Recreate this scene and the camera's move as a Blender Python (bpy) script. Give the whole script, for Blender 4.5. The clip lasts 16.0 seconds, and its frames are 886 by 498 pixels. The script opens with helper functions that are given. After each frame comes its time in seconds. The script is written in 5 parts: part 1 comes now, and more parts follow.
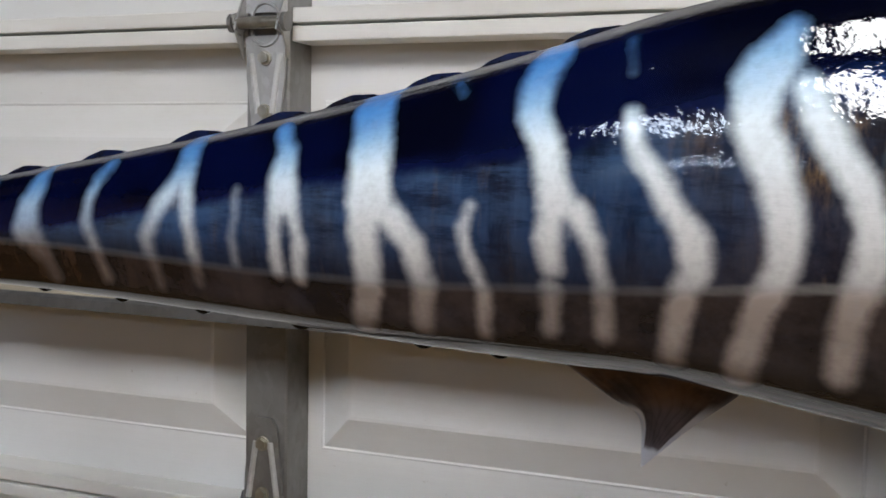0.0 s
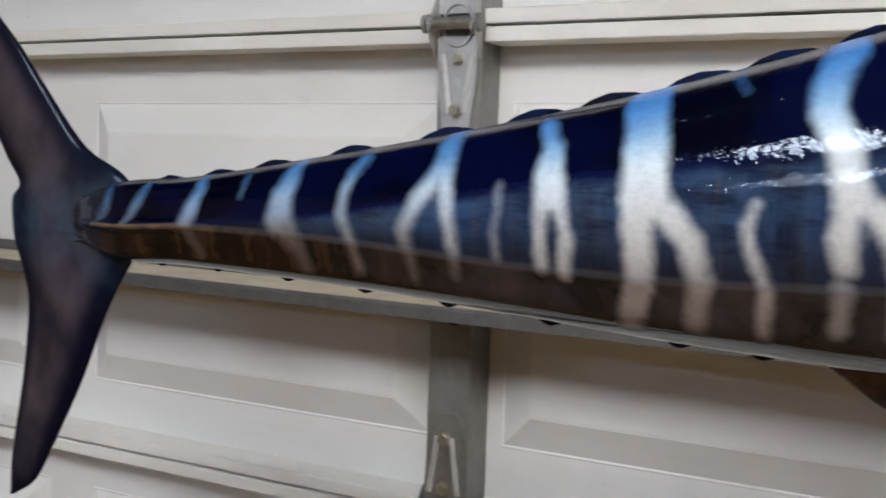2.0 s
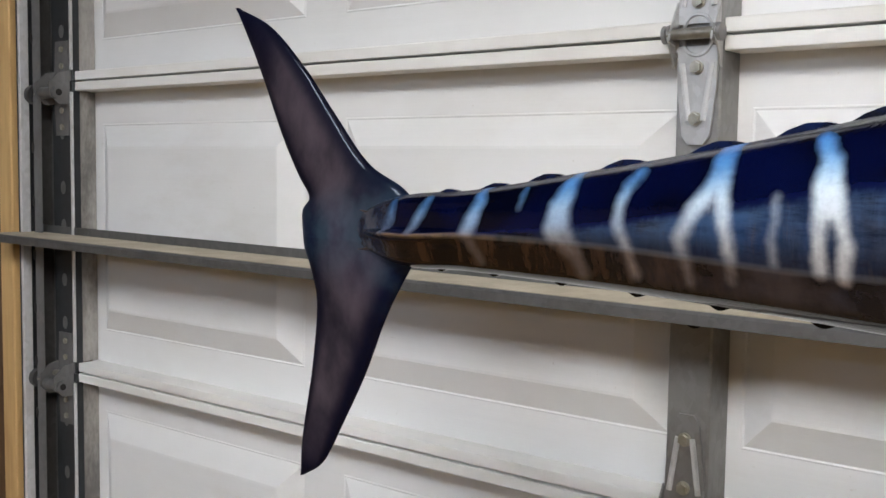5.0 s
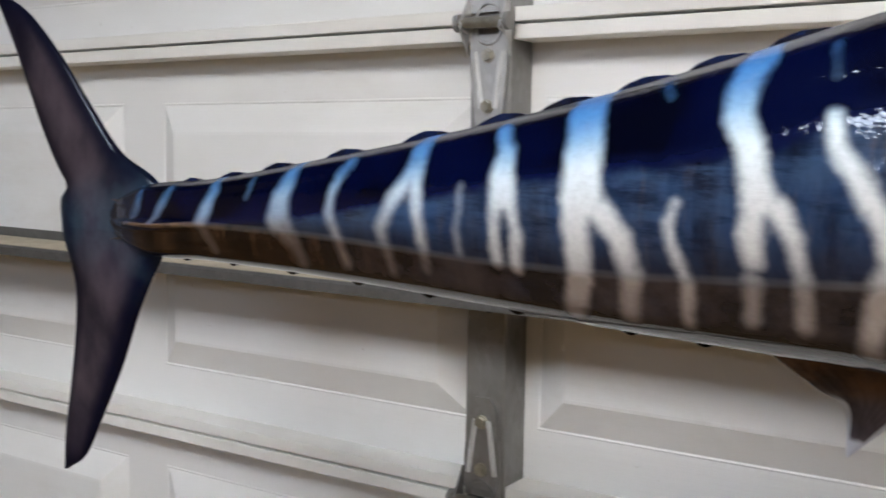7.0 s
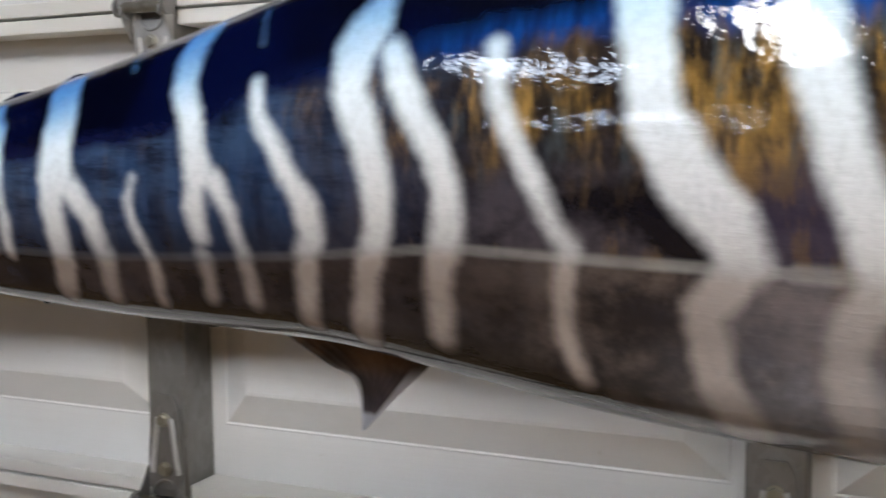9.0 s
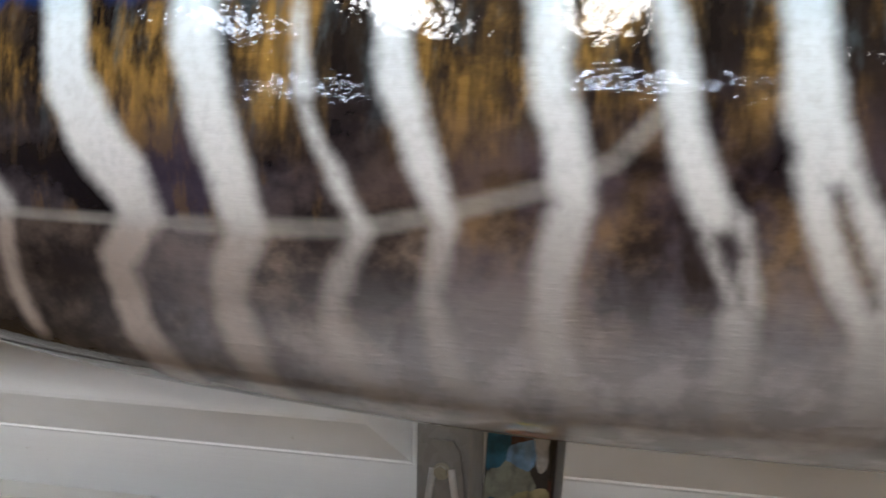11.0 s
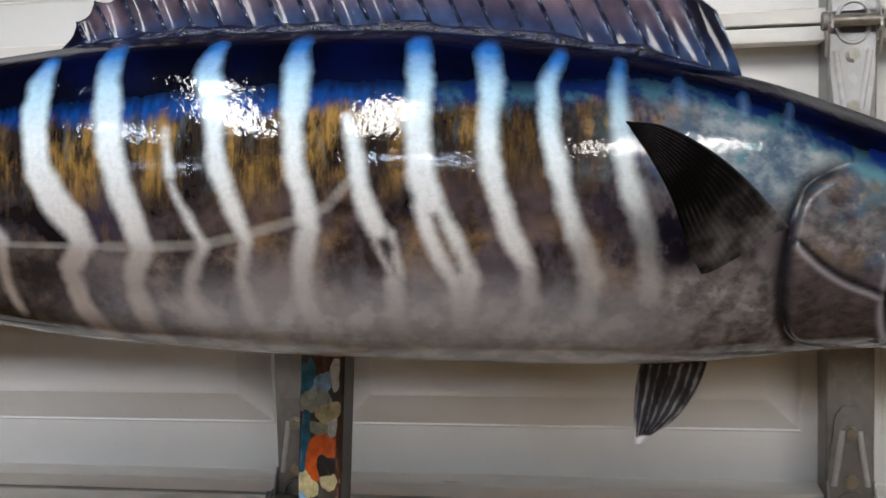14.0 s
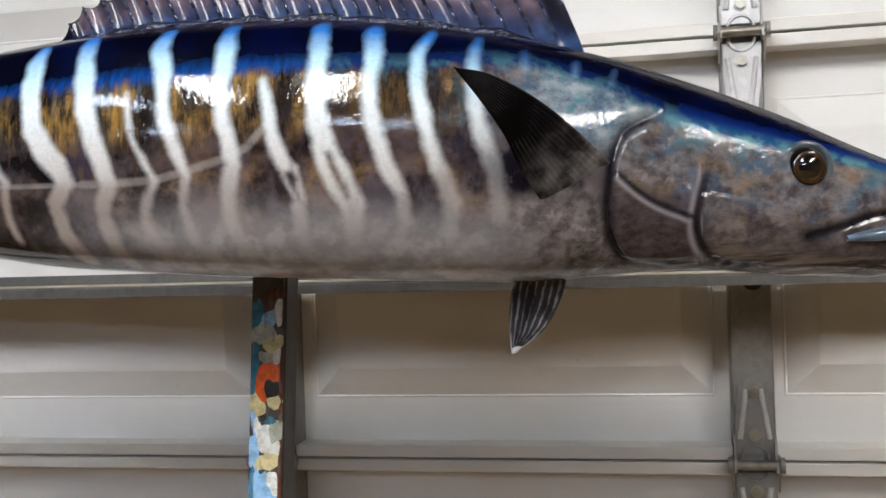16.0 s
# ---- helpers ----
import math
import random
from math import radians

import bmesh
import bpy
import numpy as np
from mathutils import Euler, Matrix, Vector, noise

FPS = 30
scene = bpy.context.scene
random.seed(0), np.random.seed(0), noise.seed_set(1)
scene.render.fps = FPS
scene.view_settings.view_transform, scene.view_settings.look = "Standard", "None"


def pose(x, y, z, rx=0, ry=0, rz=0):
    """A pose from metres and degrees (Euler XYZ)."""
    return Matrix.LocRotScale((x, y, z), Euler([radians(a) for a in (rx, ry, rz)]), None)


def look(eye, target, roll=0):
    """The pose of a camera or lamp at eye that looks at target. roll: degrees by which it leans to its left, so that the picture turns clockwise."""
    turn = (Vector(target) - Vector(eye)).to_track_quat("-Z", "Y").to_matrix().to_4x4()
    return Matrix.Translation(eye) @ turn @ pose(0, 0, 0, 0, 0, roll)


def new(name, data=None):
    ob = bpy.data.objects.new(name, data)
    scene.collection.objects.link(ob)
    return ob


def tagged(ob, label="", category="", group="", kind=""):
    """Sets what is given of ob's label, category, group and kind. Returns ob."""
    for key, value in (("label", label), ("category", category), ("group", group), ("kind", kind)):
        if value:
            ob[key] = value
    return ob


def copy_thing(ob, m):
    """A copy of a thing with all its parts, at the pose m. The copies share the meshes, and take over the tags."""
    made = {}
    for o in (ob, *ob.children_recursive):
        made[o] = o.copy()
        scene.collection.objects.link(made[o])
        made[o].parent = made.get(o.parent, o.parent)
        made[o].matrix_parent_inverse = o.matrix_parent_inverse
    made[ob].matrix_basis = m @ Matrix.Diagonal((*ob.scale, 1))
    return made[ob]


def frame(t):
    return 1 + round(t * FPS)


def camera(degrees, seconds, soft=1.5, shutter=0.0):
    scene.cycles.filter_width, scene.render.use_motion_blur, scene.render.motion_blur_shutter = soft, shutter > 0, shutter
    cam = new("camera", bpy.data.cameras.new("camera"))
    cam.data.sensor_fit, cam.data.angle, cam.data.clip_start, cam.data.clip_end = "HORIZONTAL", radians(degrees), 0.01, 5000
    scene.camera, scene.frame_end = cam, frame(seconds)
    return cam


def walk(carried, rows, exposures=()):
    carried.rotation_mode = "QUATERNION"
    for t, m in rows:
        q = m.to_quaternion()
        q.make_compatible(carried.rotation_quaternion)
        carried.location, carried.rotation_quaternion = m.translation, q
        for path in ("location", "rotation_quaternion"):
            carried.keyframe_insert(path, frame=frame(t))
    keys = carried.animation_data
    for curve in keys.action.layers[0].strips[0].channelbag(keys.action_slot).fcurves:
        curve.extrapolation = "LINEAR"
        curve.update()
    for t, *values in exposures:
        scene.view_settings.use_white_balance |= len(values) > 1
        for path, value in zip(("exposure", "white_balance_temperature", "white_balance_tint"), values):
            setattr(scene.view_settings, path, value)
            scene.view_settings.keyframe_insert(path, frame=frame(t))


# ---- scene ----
cam = camera(46.0, 16.0, shutter=0.5)
METRES, EYE, TILT, LEAN, TURN = 8.0, 1.5, 0.0, 0.0, 0.0
PATH = [
    (0, (0.572, -0.964, 1.453), (-0.148, 0.896, 1.301), 1.1),
    (0.5, (0.549, -0.973, 1.453), (-0.168, 0.887, 1.291), 1.4),
    (1, (0.535, -0.981, 1.452), (-0.225, 0.862, 1.29), 1.6),
    (1.5, (0.523, -0.985, 1.45), (-0.308, 0.827, 1.292), 1.7),
    (2, (0.51, -0.996, 1.448), (-0.418, 0.768, 1.296), 1.9),
    (2.5, (0.5, -1.002, 1.448), (-0.551, 0.692, 1.299), 1.4),
    (3, (0.492, -1.031, 1.457), (-0.658, 0.597, 1.289), 1.0),
    (3.5, (0.475, -1.044, 1.458), (-0.746, 0.531, 1.293), 0.8),
    (3.7, (0.477, -1.047, 1.456), (-0.777, 0.502, 1.296), 0.8),
    (5.8, (0.528, -1.069, 1.452), (-0.699, 0.505, 1.307), 0.8),
    (6, (0.538, -1.059, 1.45), (-0.671, 0.527, 1.306), 0.8),
    (6.5, (0.567, -1.026, 1.45), (-0.596, 0.593, 1.295), 0.8),
    (7, (0.594, -1.0, 1.459), (-0.498, 0.666, 1.275), 0.8),
    (7.5, (0.628, -0.971, 1.459), (-0.403, 0.732, 1.266), 0.2),
    (8, (0.664, -0.941, 1.459), (-0.314, 0.793, 1.259), -0.3),
    (8.5, (0.705, -0.924, 1.461), (-0.203, 0.845, 1.244), -0.8),
    (9, (0.733, -0.909, 1.449), (-0.072, 0.912, 1.26), -0.4),
    (9.5, (0.766, -0.906, 1.431), (0.072, 0.965, 1.301), 0.8),
    (10, (0.812, -0.888, 1.427), (0.165, 0.999, 1.276), 1.0),
    (10.2, (0.827, -0.885, 1.427), (0.223, 1.014, 1.26), 0.8),
    (12.3, (0.974, -0.966, 1.445), (0.475, 0.966, 1.304), 0.4),
    (12.5, (0.984, -0.994, 1.446), (0.5, 0.942, 1.314), -0.1),
    (13, (0.996, -1.049, 1.447), (0.569, 0.9, 1.321), -0.5),
    (13.5, (1.01, -1.115, 1.452), (0.633, 0.843, 1.305), -1.1),
    (14, (1.027, -1.188, 1.452), (0.69, 0.778, 1.304), -1.4),
    (14.5, (1.058, -1.259, 1.458), (0.733, 0.709, 1.311), -1.2),
    (15, (1.115, -1.294, 1.418), (0.721, 0.666, 1.347), -1.4),
    (15.5, (1.157, -1.317, 1.355), (0.718, 0.634, 1.332), -1.9),
    (16, (1.178, -1.352, 1.347), (0.752, 0.602, 1.345), -2.0),
]
walk(cam, [(t, look(eye, target, roll)) for t, eye, target, roll in PATH], [(0, -0.22), (1.5, -0.14), (3, 0.05), (3.7, 0.18), (5.8, 0.18), (7, 0.05), (8, -0.03), (9.5, -0.1), (12.5, -0.22), (13.5, -0.2), (15, 0.0), (16, 0.12)])

# ---- world and lamps ----
world = bpy.data.worlds.new("garage_air")
scene.world = world
world.use_nodes = True
world.node_tree.nodes["Background"].inputs[0].default_value = (0.8, 0.85, 0.95, 1)
world.node_tree.nodes["Background"].inputs[1].default_value = 0.05
LAMP_MAIN, LAMP_SIDE, LAMP_FAR = 29.0, 28.0, 90.0


# ---- small tools ----
def curve(xs, ys, x):
    """Smooth curve through stations (finite-difference cubic)."""
    xs, ys, x = np.array(xs, float), np.array(ys, float), np.asarray(x, float)
    m = np.gradient(ys, xs)
    i = np.clip(np.searchsorted(xs, x) - 1, 0, len(xs) - 2)
    w = xs[i + 1] - xs[i]
    t = np.clip((x - xs[i]) / w, 0, 1)
    a, b = 2 * t**3 - 3 * t**2 + 1, t**3 - 2 * t**2 + t
    c, d = -2 * t**3 + 3 * t**2, t**3 - t**2
    return a * ys[i] + b * w * m[i] + c * ys[i + 1] + d * w * m[i + 1]


def smooth(a, b, x):
    t = np.clip((np.asarray(x, float) - a) / (b - a), 0, 1)
    return t * t * (3 - 2 * t)


def part(name, bm, material, parent=None, label="", soft=False):
    """Links a bmesh as one mesh object under a thing or a part."""
    me = bpy.data.meshes.new(name)
    bm.normal_update()
    bm.to_mesh(me)
    bm.free()
    me.materials.append(material)
    for p in me.polygons:
        p.use_smooth = soft
    ob = new(name, me)
    if parent is not None:
        ob.parent = parent
    if label:
        ob["label"] = label
    return ob


def thing(name, place=(0, 0, 0), label="", category="", group="", kind=""):
    ob = new(name)
    ob.location = place
    ob.empty_display_size = 0.05
    return tagged(ob, label, category, group, kind)


def box(x0, x1, y0, y1, z0, z1, bevel=0.0, bm=None):
    """A box, with rounded edges where a bevel is given, added to a bmesh."""
    bm = bm or bmesh.new()
    made = bmesh.ops.create_cube(bm, size=1)["verts"]
    m = Matrix.Translation(((x0 + x1) / 2, (y0 + y1) / 2, (z0 + z1) / 2)) @ Matrix.Diagonal((x1 - x0, y1 - y0, z1 - z0, 1))
    bmesh.ops.transform(bm, matrix=m, verts=made)
    if bevel:
        edges = list({e for v in made for e in v.link_edges})
        bmesh.ops.bevel(bm, geom=edges, offset=bevel, segments=2, affect="EDGES", profile=0.5)
    return bm


def prism(outline, axis, a, b, bm=None):
    """An outline of (p, q) extruded along an axis from a to b. x: (y, z), y: (x, z), z: (x, y)."""
    bm = bm or bmesh.new()

    def at(p, q, r):
        return {"x": (r, p, q), "y": (p, r, q), "z": (p, q, r)}[axis]

    lo = [bm.verts.new(at(p, q, a)) for p, q in outline]
    hi = [bm.verts.new(at(p, q, b)) for p, q in outline]
    n = len(outline)
    bm.faces.new(lo), bm.faces.new(hi[::-1])
    for i in range(n):
        bm.faces.new((lo[i], hi[i], hi[(i + 1) % n], lo[(i + 1) % n]))
    bmesh.ops.recalc_face_normals(bm, faces=bm.faces)
    return bm


def rod(a, b, r, sides=16, bm=None, r2=None, bevel=0.0):
    bm = bm or bmesh.new()
    a, b = Vector(a), Vector(b)
    made = bmesh.ops.create_cone(bm, cap_ends=True, segments=sides, radius1=r, radius2=r if r2 is None else r2, depth=(b - a).length)["verts"]
    m = Matrix.Translation((a + b) / 2) @ (b - a).to_track_quat("Z", "Y").to_matrix().to_4x4()
    bmesh.ops.transform(bm, matrix=m, verts=made)
    return bm


def grid_mesh(name, pts, closed, material, parent, label=""):
    """A skin over a grid of points [rows, columns, 3]."""
    rows, cols = pts.shape[:2]
    idx = np.arange(rows * cols).reshape(rows, cols)
    if closed:
        idx = np.concatenate([idx, idx[:, :1]], 1)
    f = np.stack([idx[:-1, :-1], idx[:-1, 1:], idx[1:, 1:], idx[1:, :-1]], -1).reshape(-1, 4)
    me = bpy.data.meshes.new(name)
    me.from_pydata(pts.reshape(-1, 3).tolist(), [], f.tolist())
    me.materials.append(material)
    me.polygons.foreach_set("use_smooth", [True] * len(me.polygons))
    me.update()
    ob = new(name, me)
    ob.parent = parent
    if label:
        ob["label"] = label
    return ob


def tube(name, line, radii, material, parent, label="", sides=14, flat=1.0):
    """A smooth swept tube along points, with its own radius at each."""
    line, radii = np.array([tuple(p) for p in line], float), np.array(radii, float)
    t = np.linspace(0, 1, len(line))
    u = np.linspace(0, 1, 6 * len(line))
    c = np.stack([curve(t, line[:, k], u) for k in range(3)], 1)
    r = curve(t, radii, u)
    d = np.gradient(c, axis=0)
    d /= np.linalg.norm(d, axis=1)[:, None]
    side = np.cross(d, (0, 1, 0))
    side /= np.linalg.norm(side, axis=1)[:, None]
    out = np.cross(side, d)
    an = np.linspace(0, 2 * math.pi, sides, endpoint=False)
    pts = c[:, None] + r[:, None, None] * (np.cos(an)[None, :, None] * side[:, None] + flat * np.sin(an)[None, :, None] * out[:, None])
    return grid_mesh(name, pts, True, material, parent, label)


def attribute(ob, name, values):
    a = ob.data.attributes.new(name, "FLOAT", "POINT")
    a.data.foreach_set("value", np.asarray(values, np.float32).ravel())


# ---- materials ----
class Nodes:
    """A short way to write node materials."""

    def __init__(self, name):
        self.mat = bpy.data.materials.new(name)
        self.mat.use_nodes = True
        self.tree = self.mat.node_tree
        self.shader = self.tree.nodes["Principled BSDF"]

    def add(self, kind):
        return self.tree.nodes.new(kind)

    def put(self, socket, value):
        if isinstance(value, bpy.types.NodeSocket):
            self.tree.links.new(value, socket)
        elif value is not None:
            socket.default_value = value if not isinstance(value, tuple) or len(value) != 3 or socket.type != "RGBA" else (*value, 1)

    def set(self, **values):
        for k, v in values.items():
            self.put(self.shader.inputs[k.replace("_", " ")], v)
        return self

    def math(self, op, a, b=0.0, c=0.0, clamp=False):
        n = self.add("ShaderNodeMath")
        n.operation, n.use_clamp = op, clamp
        for s, v in zip(n.inputs, (a, b, c)):
            self.put(s, v)
        return n.outputs[0]

    def step(self, x, a, b):
        n = self.add("ShaderNodeMapRange")
        n.interpolation_type = "SMOOTHSTEP"
        for s, v in zip(n.inputs, (x, a, b, 0.0, 1.0)):
            self.put(s, v)
        return n.outputs[0]

    def mix(self, f, a, b, blend="MIX"):
        n = self.add("ShaderNodeMix")
        n.data_type, n.blend_type = "RGBA", blend
        self.put(n.inputs[0], f), self.put(n.inputs[6], a), self.put(n.inputs[7], b)
        return n.outputs[2]

    def ramp(self, x, *stops):
        n = self.add("ShaderNodeValToRGB")
        e = n.color_ramp.elements
        while len(e) < len(stops):
            e.new(0.5)
        for el, (p, c) in zip(e, stops):
            el.position, el.color = p, (*c, 1)
        self.put(n.inputs[0], x)
        return n.outputs[0]

    def place(self, stretch=(1, 1, 1), own=False):
        c = self.add("ShaderNodeTexCoord").outputs["Object"]
        n = self.add("ShaderNodeMapping")
        self.put(n.inputs["Vector"], c)
        n.inputs["Scale"].default_value = stretch
        return n.outputs[0]

    def noise(self, scale, detail=4.0, stretch=(1, 1, 1), rough=0.55, colour=False):
        n = self.add("ShaderNodeTexNoise")
        self.put(n.inputs["Vector"], self.place(stretch))
        n.inputs["Scale"].default_value, n.inputs["Detail"].default_value, n.inputs["Roughness"].default_value = scale, detail, rough
        return n.outputs["Color" if colour else "Fac"]

    def attr(self, name):
        n = self.add("ShaderNodeAttribute")
        n.attribute_name = name
        return n.outputs["Fac"]

    def bump(self, height, strength=0.3, distance=0.001, base=None):
        n = self.add("ShaderNodeBump")
        n.inputs["Strength"].default_value, n.inputs["Distance"].default_value = strength, distance
        self.put(n.inputs["Height"], height)
        if base is not None:
            self.put(n.inputs["Normal"], base)
        return n.outputs[0]


def simple(name, a, b, rough, metal=0.0, scale=12.0, stretch=(1, 1, 1), bump=0.2, dist=0.001, fine=180.0, coat=0.0, spec=0.5):
    """Two colours by broad and fine noise, with a fine relief."""
    n = Nodes(name)
    broad, small = n.noise(scale, 5, stretch), n.noise(fine, 3, stretch)
    f = n.step(n.math("ADD", n.math("MULTIPLY", broad, 0.75), n.math("MULTIPLY", small, 0.25)), 0.32, 0.68)
    n.set(Base_Color=n.mix(f, a, b), Roughness=n.math("ADD", rough - 0.06, n.math("MULTIPLY", broad, 0.12)), Metallic=metal, Coat_Weight=coat, Specular_IOR_Level=spec)
    n.set(Normal=n.bump(small, bump, dist))
    return n.mat


def door_paint():
    n = Nodes("door_paint")
    stain, broad = n.noise(3.0, 6, (1, 1, 1.6)), n.noise(0.9, 3)
    grain = n.noise(60.0, 4, (0.06, 1, 1.4))
    base = n.mix(n.step(stain, 0.35, 0.75), (0.74, 0.735, 0.72), (0.68, 0.67, 0.645))
    base = n.mix(n.step(broad, 0.5, 0.8), base, (0.70, 0.71, 0.73))
    speck = n.step(n.noise(95.0, 2), 0.74, 0.80)
    base = n.mix(n.math("MULTIPLY", speck, 0.3), base, (0.38, 0.32, 0.24))
    grime = n.math("MULTIPLY", n.step(n.noise(5.5, 7, (0.5, 1, 1.3), 0.68), 0.54, 0.78), 0.3)
    base = n.mix(grime, base, (0.50, 0.46, 0.39))
    mark = n.math("MULTIPLY", n.step(n.noise(30.0, 5, (0.3, 1, 2.4), 0.6), 0.75, 0.79), 0.3)
    base = n.mix(mark, base, (0.34, 0.29, 0.22))
    n.set(Base_Color=base, Roughness=n.math("ADD", 0.36, n.math("MULTIPLY", stain, 0.2)))
    n.set(Normal=n.bump(grain, 0.45, 0.0007))
    return n.mat


def rail_paint():
    n = Nodes("rail_paint")
    stain, grain = n.noise(7.0, 6, (0.5, 1, 2)), n.noise(120.0, 3, (0.04, 1, 1))
    scuff = n.math("MULTIPLY", n.step(n.noise(26.0, 6, (0.35, 1, 2)), 0.68, 0.74), 0.55)
    base = n.mix(n.step(stain, 0.35, 0.7), (0.78, 0.765, 0.73), (0.70, 0.675, 0.63))
    base = n.mix(scuff, base, (0.26, 0.2, 0.14))
    n.set(Base_Color=base, Roughness=0.42, Normal=n.bump(grain, 0.3, 0.0006))
    return n.mat


def galvanised(name, tone=0.42, warm=0.0, rough=0.42, metal=0.7):
    n = Nodes(name)
    v = n.add("ShaderNodeTexVoronoi")
    v.inputs["Scale"].default_value = 130.0
    n.put(v.inputs["Vector"], n.place((1, 1, 0.7)))
    streak, dirt = n.noise(30.0, 5, (1, 1, 0.15)), n.noise(8.0, 6)
    c1, c2 = (tone * (1 + warm), tone, tone * (1 - warm)), (tone * 0.72 * (1 + warm), tone * 0.72, tone * 0.70 * (1 - warm))
    sep = n.add("ShaderNodeSeparateColor")
    n.put(sep.inputs[0], v.outputs["Color"])
    base = n.mix(n.math("MULTIPLY", sep.outputs[0], 0.5), c1, c2)
    base = n.mix(n.math("MULTIPLY", n.step(dirt, 0.5, 0.78), 0.6), base, (0.38 * tone, 0.345 * tone, 0.285 * tone))
    base = n.mix(n.math("MULTIPLY", n.step(streak, 0.55, 0.8), 0.35), base, (tone * 1.25, tone * 1.24, tone * 1.2))
    n.set(Base_Color=base, Metallic=metal, Roughness=n.math("ADD", rough, n.math("MULTIPLY", dirt, 0.22)))
    n.set(Normal=n.bump(streak, 0.12, 0.0006))
    return n.mat


def emitter(name, colour, strength):
    n = Nodes(name)
    n.set(Base_Color=(0.8, 0.8, 0.8), Emission_Color=colour, Emission_Strength=strength)
    return n.mat


DOOR, RAIL = door_paint(), rail_paint()
ZINC = galvanised("zinc_steel", 0.30, 0.02)
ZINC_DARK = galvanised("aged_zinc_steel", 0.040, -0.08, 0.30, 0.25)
ZINC_BRACKET = galvanised("grey_bracket_steel", 0.20, 0.0, 0.38, 0.5)
ZINC_STRUT = galvanised("dull_zinc_steel", 0.19, 0.0, 0.36)
ZINC_BRIGHT = galvanised("bright_zinc_steel", 0.55, 0.01, 0.34)
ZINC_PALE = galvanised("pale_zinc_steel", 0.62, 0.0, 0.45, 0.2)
EDGE_SHADE = simple("shade_toned_edge_paint", (0.40, 0.38, 0.35), (0.15, 0.14, 0.13), 0.6, 0.0, 16.0, (1, 1, 0.4))
BOLT = simple("yellow_zinc_bolt", (0.50, 0.475, 0.40), (0.36, 0.34, 0.28), 0.35, 0.8, 60.0)
DUST = simple("settled_dust", (0.50, 0.44, 0.33), (0.38, 0.33, 0.25), 0.9, 0.0, 14.0, bump=0.5)
SLOT = simple("dark_hole", (0.012, 0.011, 0.010), (0.02, 0.018, 0.015), 0.8)
PIN = simple("hinge_pin_steel", (0.34, 0.32, 0.27), (0.22, 0.20, 0.17), 0.38, 0.8, 40.0)
WOOD = simple("bare_stud_wood", (0.66, 0.44, 0.19), (0.36, 0.20, 0.07), 0.6, 0.0, 9.0, (1, 1, 0.10), 0.3, 0.002, 90.0)
WOOD_DARK = simple("dark_jamb_wood", (0.16, 0.085, 0.035), (0.06, 0.03, 0.014), 0.6, 0.0, 9.0, (1, 1, 0.10), 0.3, 0.002, 90.0)
RUSTY = simple("rusty_steel", (0.36, 0.15, 0.08), (0.22, 0.09, 0.05), 0.8)
# unseen floor, saturated brown so its bounce warms the door's shadows
CONCRETE = simple("warm_tinted_concrete", (0.185, 0.108, 0.036), (0.120, 0.068, 0.022), 0.75, 0.0, 2.0, bump=0.4, dist=0.003, fine=60.0)
WALLPAINT = simple("wall_paint", (0.060, 0.042, 0.024), (0.036, 0.025, 0.014), 0.85, 0.0, 1.5)
# side walls out of view, coloured to throw warm fill into shadows
SIDEWALL = simple("warm_bounce_boards", (0.20, 0.13, 0.065), (0.13, 0.085, 0.042), 0.8, 0.0, 2.5, (1, 1, 0.15))
CEILING = simple("ceiling_paint", (0.035, 0.032, 0.028), (0.022, 0.020, 0.018), 0.9, 0.0, 1.2)
HOUSING = simple("lamp_housing_enamel", (0.75, 0.75, 0.74), (0.68, 0.68, 0.67), 0.4)
RUBBER = simple("black_nylon", (0.03, 0.03, 0.032), (0.05, 0.05, 0.05), 0.5)

# ---- the room ----
SECTION, JOINT, SKIN = 0.533, 1.600, 0.045
STILES = (0.0, 0.641, 1.272, 1.905)
LEFT, RIGHT, FLOOR_Y = -1.235, 3.05, -6.4
WEST, EAST, ROOF = -2.6, 4.2, 2.72

tagged(part("floor", box(WEST, EAST, FLOOR_Y, 0.6, -0.12, 0.0), CONCRETE), "concrete garage floor, tinted warm brown for its bounce light", "floor", kind="structure")
tagged(part("ceiling", box(WEST, EAST, FLOOR_Y, 0.16, ROOF, ROOF + 0.1), CEILING), "dark unpainted garage ceiling", "ceiling", kind="structure")
tagged(part("wall_west", box(WEST - 0.12, WEST, FLOOR_Y, 0.16, 0, ROOF), SIDEWALL), "unseen boarded garage side wall, warm brown for bounce light", "wall", kind="structure")
tagged(part("wall_east", box(EAST, EAST + 0.12, FLOOR_Y, 0.16, 0, ROOF), SIDEWALL), "unseen boarded garage side wall, warm brown for bounce light", "wall", kind="structure")
tagged(part("wall_south", box(WEST, EAST, FLOOR_Y - 0.12, FLOOR_Y, 0, ROOF), WALLPAINT), "dark brown garage back wall", "wall", kind="structure")
bm = box(WEST, LEFT - 0.26, 0.02, 0.16, 0, ROOF)
box(RIGHT + 0.2, EAST, 0.02, 0.16, 0, ROOF, bm=bm)
box(LEFT - 0.26, RIGHT + 0.2, 0.02, 0.16, 2.16, ROOF, bm=bm)
tagged(part("wall_north", bm, WALLPAINT), "dark brown wall round the garage door opening", "wall", kind="structure")
